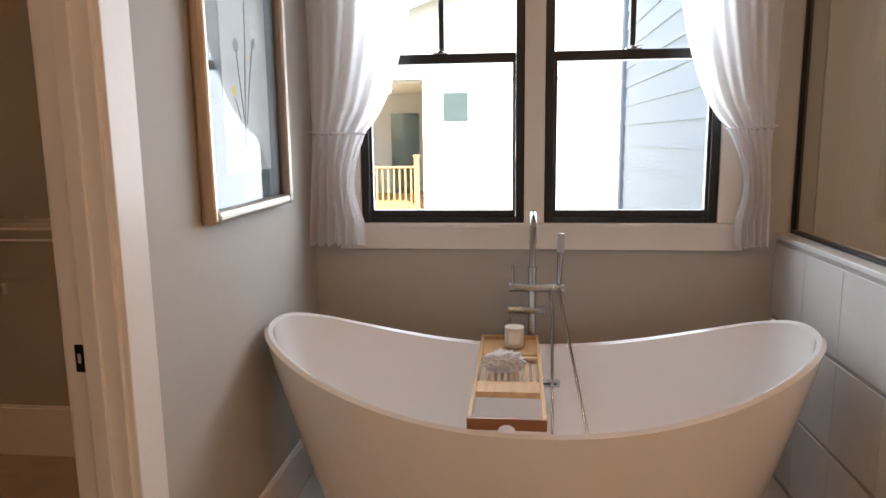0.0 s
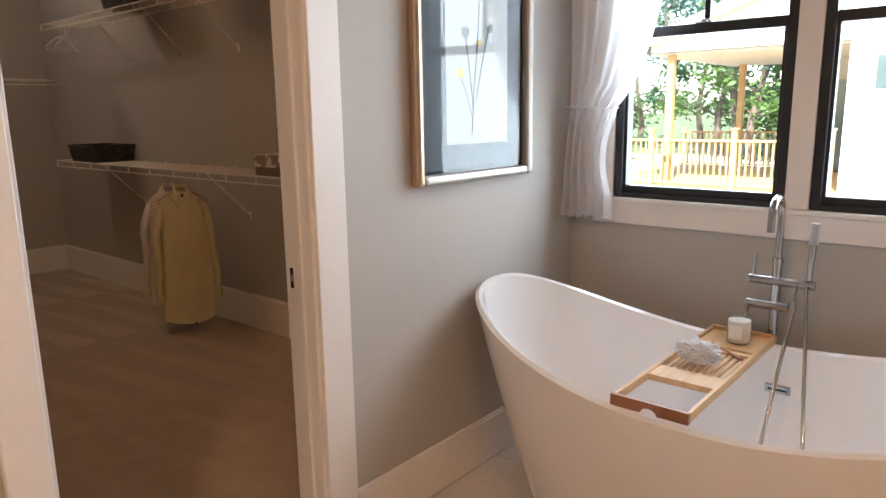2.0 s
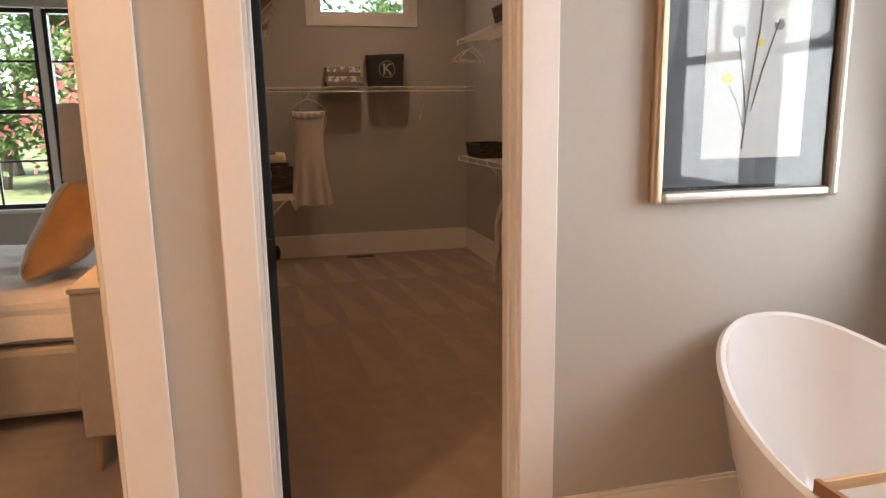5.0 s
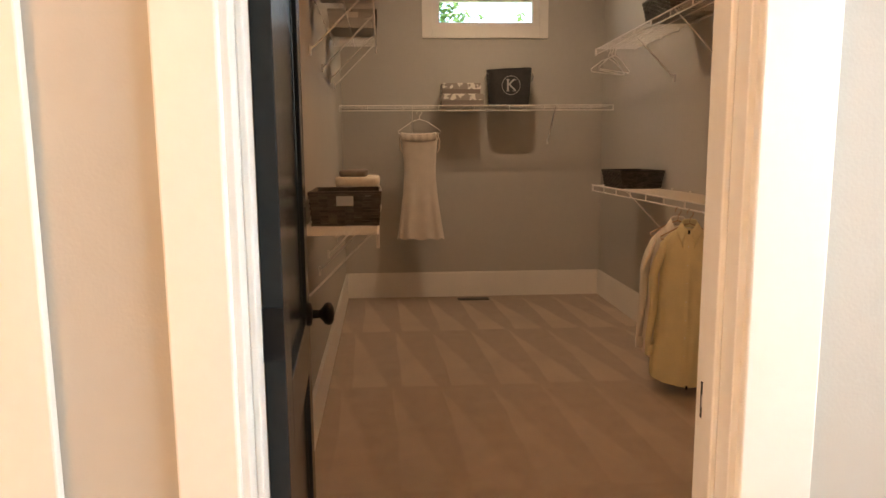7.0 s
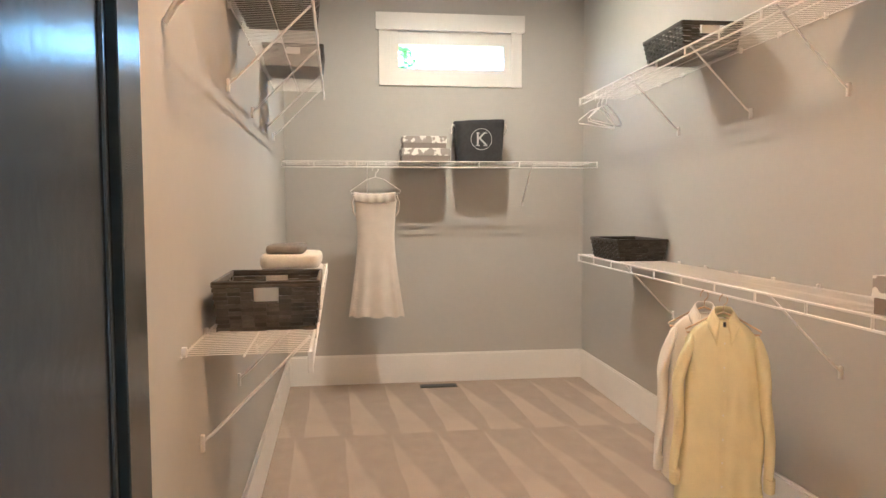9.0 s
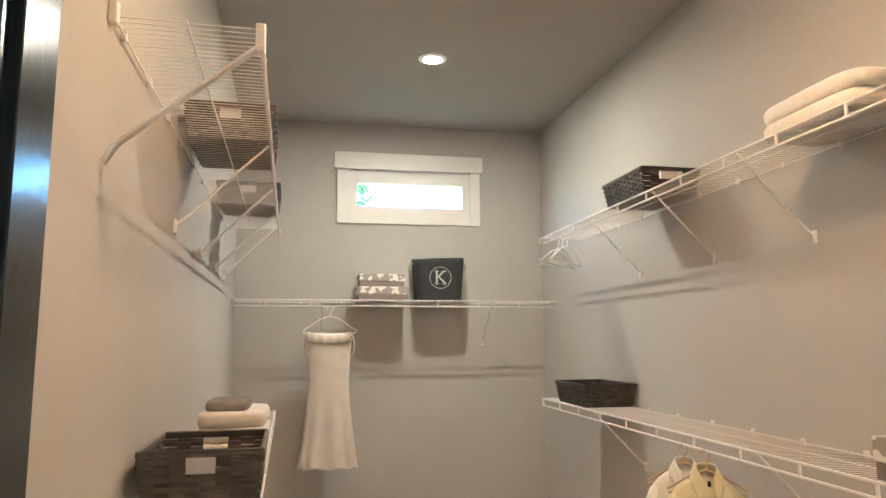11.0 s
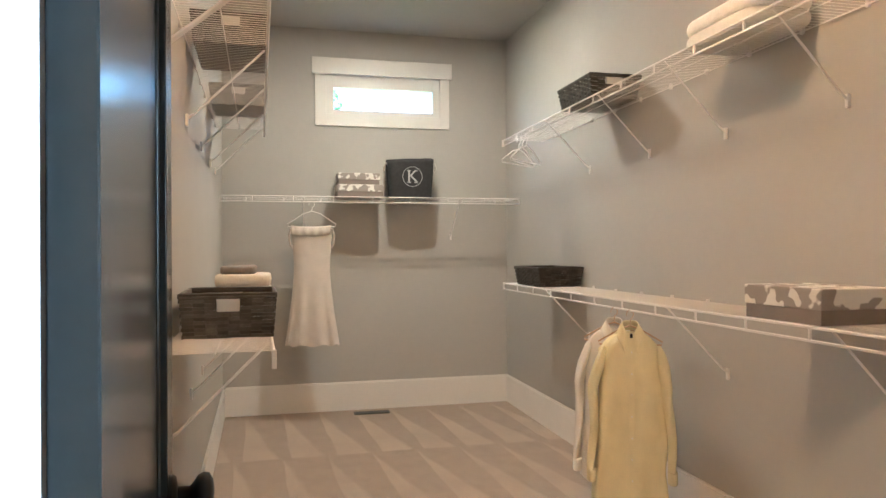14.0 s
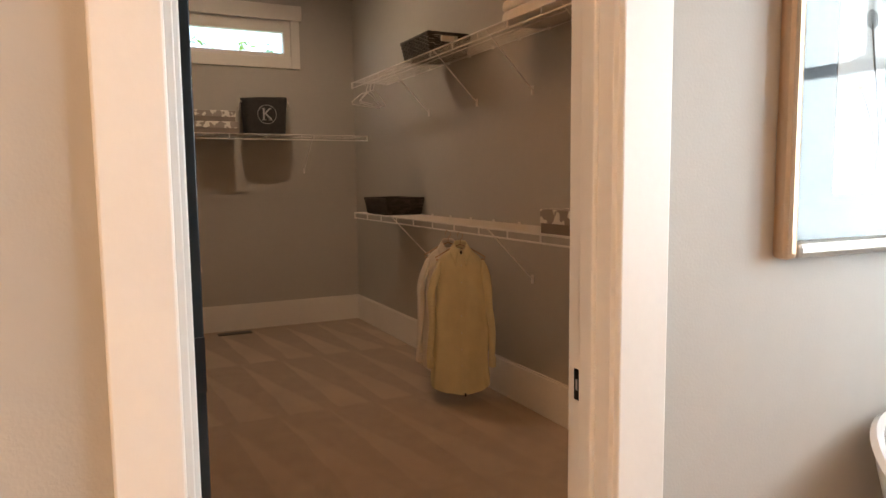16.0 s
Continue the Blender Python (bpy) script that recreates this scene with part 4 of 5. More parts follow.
keepsake_box("floral card storage box at the bottom of a pair", pose(-5.99, 1.455, 1.7525), 0.28, 0.37, 0.095)
keepsake_box("floral card storage box stacked on another", pose(-5.995, 1.445, 1.849), 0.26, 0.33, 0.09)

# tote with a letter
tote = thing("fabric_tote", "charcoal felt tote with a circled letter K", "tote bag", (-5.99, 1.872, 1.7525))
bm = B()


def tote_f(u, v):
    a = u * 2 * math.pi
    c, s = math.cos(a), math.sin(a)
    r = 0.90 + 0.10 * v
    x = 0.125 * r * math.copysign(abs(c) ** 0.5, c)
    y = 0.192 * r * math.copysign(abs(s) ** 0.5, s)
    return (x + 0.004 * math.sin(7 * a) * v, y, 0.31 * v + 0.008 * v * math.sin(a * 2))


g = sheet(bm, tote_f, 48, 10, True)
bm.faces.new([r[0] for r in g])
tb = part("bag", bm, BAGFELT, tote, smooth=True)
tb.modifiers.new("thick", "SOLIDIFY").thickness = 0.005
for sgn in (1, -1):
    part("rope_handle", tube(B(), [(0.03, sgn * 0.186, 0.27), (0.04, sgn * 0.205, 0.285), (0.03, sgn * 0.215, 0.25), (-0.03, sgn * 0.212, 0.22), (-0.05, sgn * 0.19, 0.26)], 0.006, 8), ROPE, tote, "white rope handle", True)
ring = B()
for k in range(40):
    a, b_ = 2 * math.pi * k / 40, 2 * math.pi * (k + 1) / 40
    vs = [ring.verts.new((0.1285, q * math.cos(w), 0.165 + q * math.sin(w))) for q, w in ((0.081, a), (0.081, b_), (0.077, b_), (0.077, a))]
    ring.faces.new(vs)
part("printed_ring", ring, PRINT, tote, "thin printed circle")
cu = bpy.data.curves.new("letter", "FONT")
cu.body, cu.size, cu.align_x, cu.align_y, cu.extrude = "K", 0.138, "CENTER", "CENTER", 0.0006
lt = new("letter_tmp", cu)
me = bpy.data.meshes.new_from_object(lt.evaluated_get(bpy.context.evaluated_depsgraph_get()))
bpy.data.objects.remove(lt)
lm = bmesh.new()
lm.from_mesh(me)
for yy0 in (-0.043, 0.014):
    for zz0 in (-0.05, 0.043):
        box(lm, yy0, zz0, -0.0006, yy0 + 0.03, zz0 + 0.006, 0.0006)
bmesh.ops.transform(lm, matrix=Matrix.Translation((0.1292, 0, 0.165)) @ Matrix.Rotation(radians(90), 4, "Z") @ Matrix.Rotation(radians(90), 4, "X"), verts=lm.verts)
part("letter", lm, PRINT, tote, "printed serif letter K")


def hanger_mesh(bm, w=0.21, drop=0.11):
    """Tubular hanger in the local x-z plane, its hook's inside at the origin."""
    hook = [(0.0 + 0.021 * math.cos(a), 0, -0.002 + 0.021 * math.sin(a)) for a in [math.radians(q) for q in range(200, -91, -20)]]
    tube(bm, hook + [(0.0, 0, -0.045), (0, 0, -0.06)], 0.003, 6)
    tube(bm, [(0, 0, -0.055), (w * 0.35, 0, -0.075), (w, 0, -0.055 - drop * 0.85), (w * 0.96, 0, -0.055 - drop), (-w * 0.96, 0, -0.055 - drop), (-w, 0, -0.055 - drop * 0.85), (-w * 0.35, 0, -0.075), (0, 0, -0.055)], 0.0042, 6)
    return bm


def hanger(label, m):
    h = thing("clothes_hanger", label, "hanger", group="white hangers")
    part("hanger_wire", hanger_mesh(B()), WIRE, h, smooth=True)
    h.matrix_basis = m
    return h


RODZ = US - 0.046
for x, a in ((-4.98, 128), (-4.90, 138), (-4.82, 133)):
    hanger("empty white plastic hanger on the high shelf", pose(x, CY1 - 0.317, RODZ - 0.003 - 0.014, 0, 0, a))


def shirt(label, m, material, length, seed, buttons=True):
    """Long-sleeved shirt on a hanger: local x across the shoulders, -y is its front."""
    t = thing("hanging_shirt", label, "shirt", group="hanging shirts")
    rnd = random.Random(seed)
    part("hanger", hanger_mesh(B(), 0.20, 0.09), OAK, t, "pale wooden hanger", True)
    p1, p2 = rnd.uniform(0, 6), rnd.uniform(0, 6)

    def body(u, v):
        a = u * 2 * math.pi
        c, s = math.cos(a), math.sin(a)
        if v < 0.10:
            k = v / 0.10
            half = 0.06 + (0.195 - 0.06) * k ** 0.85
            z = -0.085 - 0.085 * k ** 1.5
        else:
            k = (v - 0.10) / 0.9
            half = 0.195 - 0.012 * math.sin(min(1, k * 2) * math.pi) + 0.045 * k
            z = -0.17 - (length - 0.17) * k
            z += 0.05 * k ** 8 * abs(c) ** 3
        dep = (0.035 + 0.03 * min(1, v * 4)) * (1 - 0.1 * v)
        w = 1 + 0.34 * v * math.sin(a * 5 + p1 + v * 1.2) + 0.10 * v * math.sin(a * 11 + p2 + 2 * v) + 0.22 * noise.noise(Vector((c * 3, s * 3 + seed, v * 7)))
        x = half * math.copysign(abs(c) ** 0.8, c)
        y = dep * s * w
        return (x + 0.012 * math.sin(v * 9 + p2) * v + 0.012 * noise.noise(Vector((c * 2, s, v * 6 + seed))), y, z)

    part("body", (lambda b: (sheet(b, body, 64, 40, True), b)[1])(B()), material, t, smooth=True)
    for sg in (1, -1):
        bm = B()

        def sleeve(u, v, sg=sg):
            a = u * 2 * math.pi
            r = 0.060 * (1 - 0.40 * v) * (1 + 0.14 * math.sin(3 * a + 10 * v + p1)) * (0.35 + 0.65 * min(1, v * 6) ** 0.6)
            cx = sg * (0.168 + 0.05 * min(1, v * 3) + 0.03 * v + 0.006 * math.sin(v * 9 + sg))
            z = -0.15 - 0.585 * v
            cy = -0.01 - 0.045 * v
            return (cx + r * 0.62 * math.cos(a), cy + r * math.sin(a), z)
        g = sheet(bm, sleeve, 24, 24, True)
        bm.faces.new([r[0] for r in g])
        bm.faces.new([r[-1] for r in g])
        sl = part("sleeve", bm, material, t, smooth=True)
        cuff = B()
        lathe(cuff, [(0.035, -0.055), (0.039, -0.05), (0.039, 0.0), (0.034, 0.004)], 0, 0, 20)
        bmesh.ops.transform(cuff, matrix=Matrix.Translation((sg * 0.248, -0.055, -0.725)) @ Matrix.Diagonal((0.75, 1.1, 1, 1)), verts=cuff.verts)
        part("cuff", cuff, material, sl, smooth=True)
    col = B()

    def collar(u, v):
        a = math.radians(-246 + 312 * u + 180)
        r = 0.050 + 0.042 * v
        q = abs(u - 0.5) * 2
        z = -0.032 - 0.048 * v - 0.055 * q ** 3 - 0.05 * v * q ** 6
        return (r * math.cos(a), 0.8 * r * math.sin(a) * 0.9 - 0.006, z)
    sheet(col, collar, 36, 4)
    cp = part("collar", col, material, t, smooth=True)
    cp.modifiers.new("thick", "SOLIDIFY").thickness = 0.004
    pl = B()
    sheet(pl, lambda u, v: (-0.016 + 0.032 * u, -0.075 - 0.016 * min(1, v * 5) + 0.004 * math.sin(v * 14), -0.15 - (length - 0.18) * v), 2, 24)
    part("placket", pl, material, t, smooth=True)
    if buttons:
        for k in range(7):
            part("button", lathe(B(), [(0.005, 0.0), (0.005, 0.003)], 0, 0, 8), CARD, t).matrix_basis = pose(0, -0.094 - 0.004 * math.sin(k * 2.0), -0.17 - k * (length - 0.25) / 7, 90, 0, 0)
        part("clip", box(B(), -0.008, -0.085, -0.105, 0.008, -0.068, -0.085, 0.002), BLACKMETAL, t, "small black clip at the collar")
        part("clip", box(B(), 0.02, -0.1, -length - 0.006, 0.034, -0.08, -length + 0.012, 0.002), BLACKMETAL, t, "small black clip at the hem")
    t.matrix_basis = m
    return t


LRODZ = LS - 0.046
shirt("pale yellow button-up shirt hanging from the wire shelf", pose(-3.42, CY1 - 0.317, LRODZ - 0.017, 0, 0, 66) @ Matrix.Diagonal((0.74, 0.9, 1, 1)), YELLOWCLOTH, 0.945, 3)
shirt("white shirt hanging behind a yellow one", pose(-3.58, CY1 - 0.317, LRODZ - 0.017, 0, 0, 66) @ Matrix.Diagonal((0.74, 0.9, 1, 1)), WHITECLOTH, 0.86, 5, False)

# dress
dr = thing("hanging_dress", "sleeveless cream flared dress hanging from the wire shelf", "dress")
part("hanger", hanger_mesh(B(), 0.185, 0.12), WIRE, dr, "white hanger", True)


def dress_f(u, v):
    a = u * 2 * math.pi
    c, s = math.cos(a), math.sin(a)
    z = -0.185 - 0.90 * v
    if v < 0.18:
        half = 0.165 - 0.02 * math.sin(v / 0.18 * math.pi / 2)
    elif v < 0.5:
        half = 0.145 - 0.008 * math.sin((v - 0.18) / 0.32 * math.pi)
    else:
        half = 0.145 + 0.062 * ((v - 0.5) / 0.5) ** 1.2
    fold = max(0, v - 0.45) / 0.55
    w = 1 + 0.28 * fold * math.sin(a * 9 + 1.0)
    return (half * math.copysign(abs(c) ** 0.85, c), 0.055 * (1 + 0.5 * fold) * s * w, z + 0.008 * fold * math.sin(a * 9))


bm = B()
sheet(bm, dress_f, 96, 40, True)
part("skirt", bm, DRESSCLOTH, dr, smooth=True)
bm = B()
sheet(bm, lambda u, v: (-0.15 + 0.30 * u, -0.062 - 0.012 * math.sin(v * 3.14) + 0.004 * math.sin(u * 30), -0.165 - 0.07 * v - 0.015 * math.sin(u * 3.14)), 24, 6)
part("cowl_collar", bm, DRESSCLOTH, dr, smooth=True).modifiers.new("thick", "SOLIDIFY").thickness = 0.006
for sg in (1, -1):
    bm = B()
    tube(bm, [(sg * 0.155, -0.03, -0.19), (sg * 0.172, -0.01, -0.24), (sg * 0.165, 0.0, -0.31), (sg * 0.146, 0.0, -0.34)], 0.008, 8)
    part("armhole_binding", bm, DRESSCLOTH, dr, smooth=True)
dr.matrix_basis = pose(CX + 0.362, 1.075, 1.75 - 0.046 - 0.017, 0, 0, 84)

# recessed lamps
# the fixture at (-2.35, 1.52) is added out of view over the closet fill
for x, y in ((-4.85, 1.64), (-2.35, 1.52), (0.4, -0.5), (2.2, -0.2)):
    rl = thing("recessed_light", "lit round recessed ceiling light with white trim", "ceiling light", (x, y, TOP), group="recessed lights")
    bm = B()
    for k in range(28):
        a, b_ = 2 * math.pi * k / 28, 2 * math.pi * (k + 1) / 28
        q = [bm.verts.new((r * math.cos(w), r * math.sin(w), z)) for r, z, w in ((0.085, -0.001, a), (0.085, -0.001, b_), (0.06, -0.010, b_), (0.06, -0.010, a))]
        bm.faces.new(q)
    part("trim_ring", bm, WHITE, rl, smooth=True)
    part("lens", lathe(B(), [(0.058, -0.004), (0.058, -0.0015)], 0, 0, 24), BULB, rl)

# ---- bedroom ----
bw = thing("window_3", "black gridded bedroom windows over the garden", "window", kind="structure")
for y0 in (-3.28, -2.28, -1.28):
    f = B()
    y1 = y0 + 0.94
    z0, z1 = 0.64, 2.48
    for a in (y0, y1 - 0.04):
        box(f, CX - 0.09, a, z0, CX - 0.01, a + 0.04, z1, 0.003)
    for z in (z0, 1.53, z1 - 0.04):
        box(f, CX - 0.089, y0 + 0.04, z, CX - 0.011, y1 - 0.04, z + 0.045, 0.003)
    for z in (1.08, 2.0):
        box(f, CX - 0.06, y0 + 0.04, z, CX - 0.04, y1 - 0.04, z + 0.02)
    box(f, CX - 0.061, (y0 + y1) / 2 - 0.01, z0 + 0.045, CX - 0.039, (y0 + y1) / 2 + 0.01, z1 - 0.04)
    part("window_frame", f, BLACKVINYL, bw)
    part("pane", box(B(), CX - 0.052, y0 + 0.04, z0 + 0.045, CX - 0.048, y1 - 0.04, z1 - 0.04), GLASS, bw).visible_shadow = False
for y0, y1 in ((-3.30, -3.2805), (-2.3395, -2.2805), (-1.3395, -1.2805), (-0.3395, -0.30)):
    part("mullion", box(B(), CX - 0.12, y0, 0.62, CX + 0.005, y1, 2.5), WHITE, bw)
part("window_sill", box(B(), CX - 0.1, -3.42, 0.60, CX + 0.05, -0.18, 0.638, 0.003), WHITE, bw)
for y0, y1 in ((-3.42, -3.305), (-0.295, -0.18)):
    part("side_casing", box(B(), CX + 0.0005, y0, 0.6385, CX + 0.02, y1, 2.5, 0.002), WHITE, bw)

ns = thing("nightstand", "oatmeal upholstered nightstand on tapered oak legs", "nightstand", (-2.06, 0.11, 0))
part("body", box(B(), -0.25, -0.2, 0.16, 0.25, 0.2, 0.775, 0.012), UPHOLSTERY, ns)
part("top", box(B(), -0.255, -0.205, 0.7755, 0.255, 0.205, 0.80, 0.006), UPHOLSTERY, ns)
for x in (-0.2, 0.2):
    for y in (-0.15, 0.15):
        part("leg", rod(B(), (x * 1.08, y * 1.08, 0.0), (x, y, 0.16), 0.012, 10, 0.022), OAK, ns)
tl = thing("table_lamp", "table lamp with a drum linen shade on the nightstand", "lamp", (-2.06, 0.06, 0.80))
part("lamp_base", lathe(B(), [(0.07, 0.0), (0.075, 0.015), (0.03, 0.04), (0.06, 0.14), (0.065, 0.2), (0.03, 0.27), (0.012, 0.32), (0.01, 0.5)], 0, 0, 24), OAK, tl, smooth=True)
bm = B()
sheet(bm, lambda u, v: ((0.18 - 0.012 * v) * math.cos(u * 2 * math.pi), (0.18 - 0.012 * v) * math.sin(u * 2 * math.pi), 0.41 + 0.31 * v), 40, 2, True)
part("shade", bm, SHADE, tl, smooth=True).modifiers.new("thick", "SOLIDIFY").thickness = 0.003
bl = bpy.data.lights.new("table_lamp_light", "POINT")
bl.energy, bl.color, bl.shadow_soft_size = 2.6, WARM, 0.04
new("table_lamp_light", bl).location = (-2.06, 0.06, 1.37)

bed = thing("bed", "upholstered platform bed with rumpled white linen", "bed", (-3.2, -0.75, 0))
part("bed_frame", box(B(), -0.85, -1.05, 0.06, 0.85, 1.02, 0.40, 0.03), UPHOLSTERY, bed)
part("headboard", box(B(), -0.87, 0.95, 0.05, 0.87, 1.04, 1.25, 0.03), UPHOLSTERY, bed)
for x in (-0.7, 0.7):
    for y in (-0.9, 0.9):
        part("leg", box(B(), x - 0.03, y - 0.03, 0, x + 0.03, y + 0.03, 0.06), OAK, bed)
bm = B()


def duvet(u, v):
    x = -0.84 + 1.68 * u
    y = -1.04 + 1.96 * v
    e = min(u, 1 - u, v * 1.4, 0.3) / 0.08
    drop = 0.22 * max(0, 1 - e) ** 2
    return (x, y, 0.66 - drop + 0.025 * noise.noise(Vector((x * 5, y * 5, 0))) + 0.012 * noise.noise(Vector((x * 14, y * 11, 3))))


sheet(bm, duvet, 60, 60)
part("duvet", bm, LINEN, bed, smooth=True)
part("mattress", box(B(), -0.80, -1.0, 0.401, 0.80, 0.94, 0.62, 0.04), LINEN, bed)


def pillow(label, at, tilt, turn, w, h, t, material):
    p = thing("pillow", label, "pillow", group="bed pillows")
    bm = B()
    bmesh.ops.create_icosphere(bm, subdivisions=4, radius=1)
    for v in bm.verts:
        c = v.co.copy()
        x, y = math.copysign(abs(c.x) ** 0.55, c.x), math.copysign(abs(c.y) ** 0.55, c.y)
        k = max(0, 1 - max(abs(x), abs(y)) ** 3)
        v.co = Vector((x * w / 2, y * h / 2, c.z * t / 2 * (0.12 + k) + 0.006 * noise.noise(c * 4)))
    part("cushion", bm, material, p, smooth=True)
    p.matrix_basis = pose(*at, tilt, 0, turn)
    return p


pillow("slate grey pillow leaning on the headboard", (-3.05, -0.36, 0.93), 58, 10, 0.68, 0.6, 0.22, GREYPILLOW)
pillow("white pillow leaning on the headboard", (-2.76, 0.02, 0.86), 64, -4, 0.62, 0.54, 0.2, LINEN)
pillow("ochre velvet cushion leaning forward on the bed", (-2.70, -0.27, 0.945), 58, -12, 0.64, 0.64, 0.2, GOLDPILLOW)

# ---- outside ----
GZ = -0.75
solid("ground", box(B(), -400, -400, GZ - 0.3, 400, 400, GZ), GRASS, "mown green grass round the houses", "ground")

solid("yard", box(B(), -34, 9, GZ + 0.001, 12, 33, GZ + 0.02), LOT, "dry straw and bare soil of a new building lot", "ground")

# gabled house beyond the deck
far = thing("gabled_house", "white gabled house across the bare lot", "house", (-11.6, 25.4, 0), turn=33)
bm = B()
prof = [(0, GZ), (0, 3.25), (-5.5, 5.9), (-11, 3.25), (-11, GZ)]
fa = [bm.verts.new((x, 0, z)) for x, z in prof]
fb = [bm.verts.new((x, 8, z)) for x, z in prof]
bm.faces.new(fa)
bm.faces.new(fb[::-1])
for k in range(5):
    q = (k + 1) % 5
    bm.faces.new((fa[k], fa[q], fb[q], fb[k]))
part("wall", bm, NEIGHBOUR, far)
for sg in (1, -1):
    bm = B()
    xe = -5.5 + sg * 5.9
    ends = [(xe, 5.9 - 5.9 * 0.482 + 0.02), (-5.5, 5.92), (-5.5, 6.06), (xe, 5.9 - 5.9 * 0.482 + 0.16)]
    fa = [bm.verts.new((x, -0.35, z)) for x, z in ends]
    fb = [bm.verts.new((x, 8.3, z)) for x, z in ends]
    bm.faces.new(fa)
    bm.faces.new(fb[::-1])
    for k in range(4):
        q = (k + 1) % 4
        bm.faces.new((fa[k], fa[q], fb[q], fb[k]))
    part("roof", bm, ROOF, far)
for wx in (-2.9, -8.2):
    w_ = part("window", box(B(), wx - 0.4, -0.05, 1.7, wx + 0.4, -0.001, 2.9, 0.01), WHITE, far, "white-framed window")
    part("pane", box(B(), wx - 0.31, -0.06, 1.8, wx + 0.31, -0.051, 2.8), DARKGLASS, w_)

# own wing with lap siding
wing = thing("house_wing", "wing of the house clad in white lap siding", "house", (0, 0, 0), kind="structure")
part("wing_wall", box(B(), 1.22, 3.15, GZ, 1.42, 7.95, 5.2), SIDING, wing)
# grey stands for the shade on this trim, set into its colour
part("corner_board", box(B(), 1.17, 7.95, GZ, 1.42, 8.11, 5.2, 0.004), GREYTRIM, wing, "corner board greyed for shade")
board = B()
vs = [board.verts.new(p) for p in ((0, 0, 0), (-0.02, 0, 0), (-0.004, 0, 0.205), (0, 0, 0.205), (0, 4.79, 0), (-0.02, 4.79, 0), (-0.004, 4.79, 0.205), (0, 4.79, 0.205))]
for q in ((0, 1, 2, 3), (7, 6, 5, 4), (0, 4, 5, 1), (1, 5, 6, 2), (2, 6, 7, 3), (3, 7, 4, 0)):
    board.faces.new([vs[i] for i in q])
board_me = mesh_of(board, "siding_board", SIDING)
for k in range(29):
    ob = new("siding_board", board_me)
    ob.parent = wing
    ob.location = (1.219, 3.155, GZ + 0.05 + k * 0.2)

# neighbouring house
NY = 16.0
nb = thing("neighbour_house", "white neighbouring house with gabled porch", "house", (0, NY, 0))
XC = -2.15
bm = B()
box(bm, XC, 0, GZ, 9, 0.2, 5.6)
part("wall", bm, NEIGHBOUR, nb)
part("side_wall", box(B(), XC, 0.2, GZ, XC + 0.2, 7, 5.0), PORCHSHADE, nb)
part("porch_back_wall", box(B(), -4.42, 5.0, GZ, XC, 5.2, 3.0), PORCHSHADE, nb)
nw = part("window", box(B(), -1.78, -0.05, 1.62, -0.98, 0.0, 2.5, 0.01), WHITE, nb, "small white-framed window")
part("pane", box(B(), -1.66, -0.06, 1.74, -1.1, -0.051, 2.38), DARKGLASS, nw)
part("sill", box(B(), -1.82, -0.09, 1.56, -0.94, 0.0, 1.619), WHITE, nw)
dd = part("porch_door", box(B(), -3.8, 4.93, -0.3, -2.95, 4.999, 2.1), DARKGLASS, nb, "grey-green glazed porch door")
part("handle", box(B(), -3.74, 4.9, 0.6, -3.68, 4.929, 0.75), BLACKMETAL, dd)
tap = part("hose_tap", box(B(), 1.9, -0.08, 0.1, 2.0, 0.0, 0.2, 0.02), GREYTRIM, nb)
for k in range(9):
    part("siding_joint", box(B(), XC + 0.001, -0.008, GZ + 0.1 + k * 0.2, 9, 0.0, GZ + 0.285 + k * 0.2, 0.002), NEIGHBOUR, nb)
# gable over the porch
bm = B()
EX, EZ, SL, PK = -6.7, 2.75, 0.36, 1.0
pts = [(EX + 0.5, EZ - 0.05), (9, EZ - 0.05), (9, 3.6), (PK, EZ + SL * (PK - EX)), (EX + 0.5, EZ + SL * 0.5)]
f0 = [bm.verts.new((x, -0.1, z)) for x, z in pts]
f1 = [bm.verts.new((x, 0.1, z)) for x, z in pts]
bm.faces.new(f0)
bm.faces.new(f1[::-1])
for i in range(5):
    j = (i + 1) % 5
    bm.faces.new((f0[i], f0[j], f1[j], f1[i]))
part("gable", bm, NEIGHBOUR, nb)
for (xa, za, xb, zb) in ((EX, EZ, PK, EZ + SL * (PK - EX)), (PK, EZ + SL * (PK - EX), 9.5, EZ + SL * (PK - EX) - SL * 8.5)):
    bm = B()
    q = [bm.verts.new(p) for p in ((xa, -0.45, za), (xb, -0.45, zb), (xb, 8, zb), (xa, 8, za), (xa, -0.45, za + 0.1), (xb, -0.45, zb + 0.1), (xb, 8, zb + 0.1), (xa, 8, za + 0.1))]
    for w in ((0, 1, 2, 3), (7, 6, 5, 4), (0, 4, 5, 1), (1, 5, 6, 2), (2, 6, 7, 3), (3, 7, 4, 0)):
        bm.faces.new([q[i] for i in w])
    part("roof", bm, ROOF, nb)
    bm = B()
    q = [bm.verts.new(p) for p in ((xa, -0.5, za - 0.16), (xb, -0.5, zb - 0.16), (xb, -0.455, zb - 0.16), (xa, -0.455, za - 0.16), (xa, -0.5, za + 0.06), (xb, -0.5, zb + 0.06), (xb, -0.455, zb + 0.06), (xa, -0.455, za + 0.06))]
    for w in ((0, 1, 2, 3), (7, 6, 5, 4), (0, 4, 5, 1), (1, 5, 6, 2), (2, 6, 7, 3), (3, 7, 4, 0)):
        bm.faces.new([q[i] for i in w])
    part("fascia", bm, WHITE, nb)
part("porch_ceiling", box(B(), EX + 0.4, 0.101, 2.64, XC - 0.001, 6, 2.69), PORCHSHADE, nb)
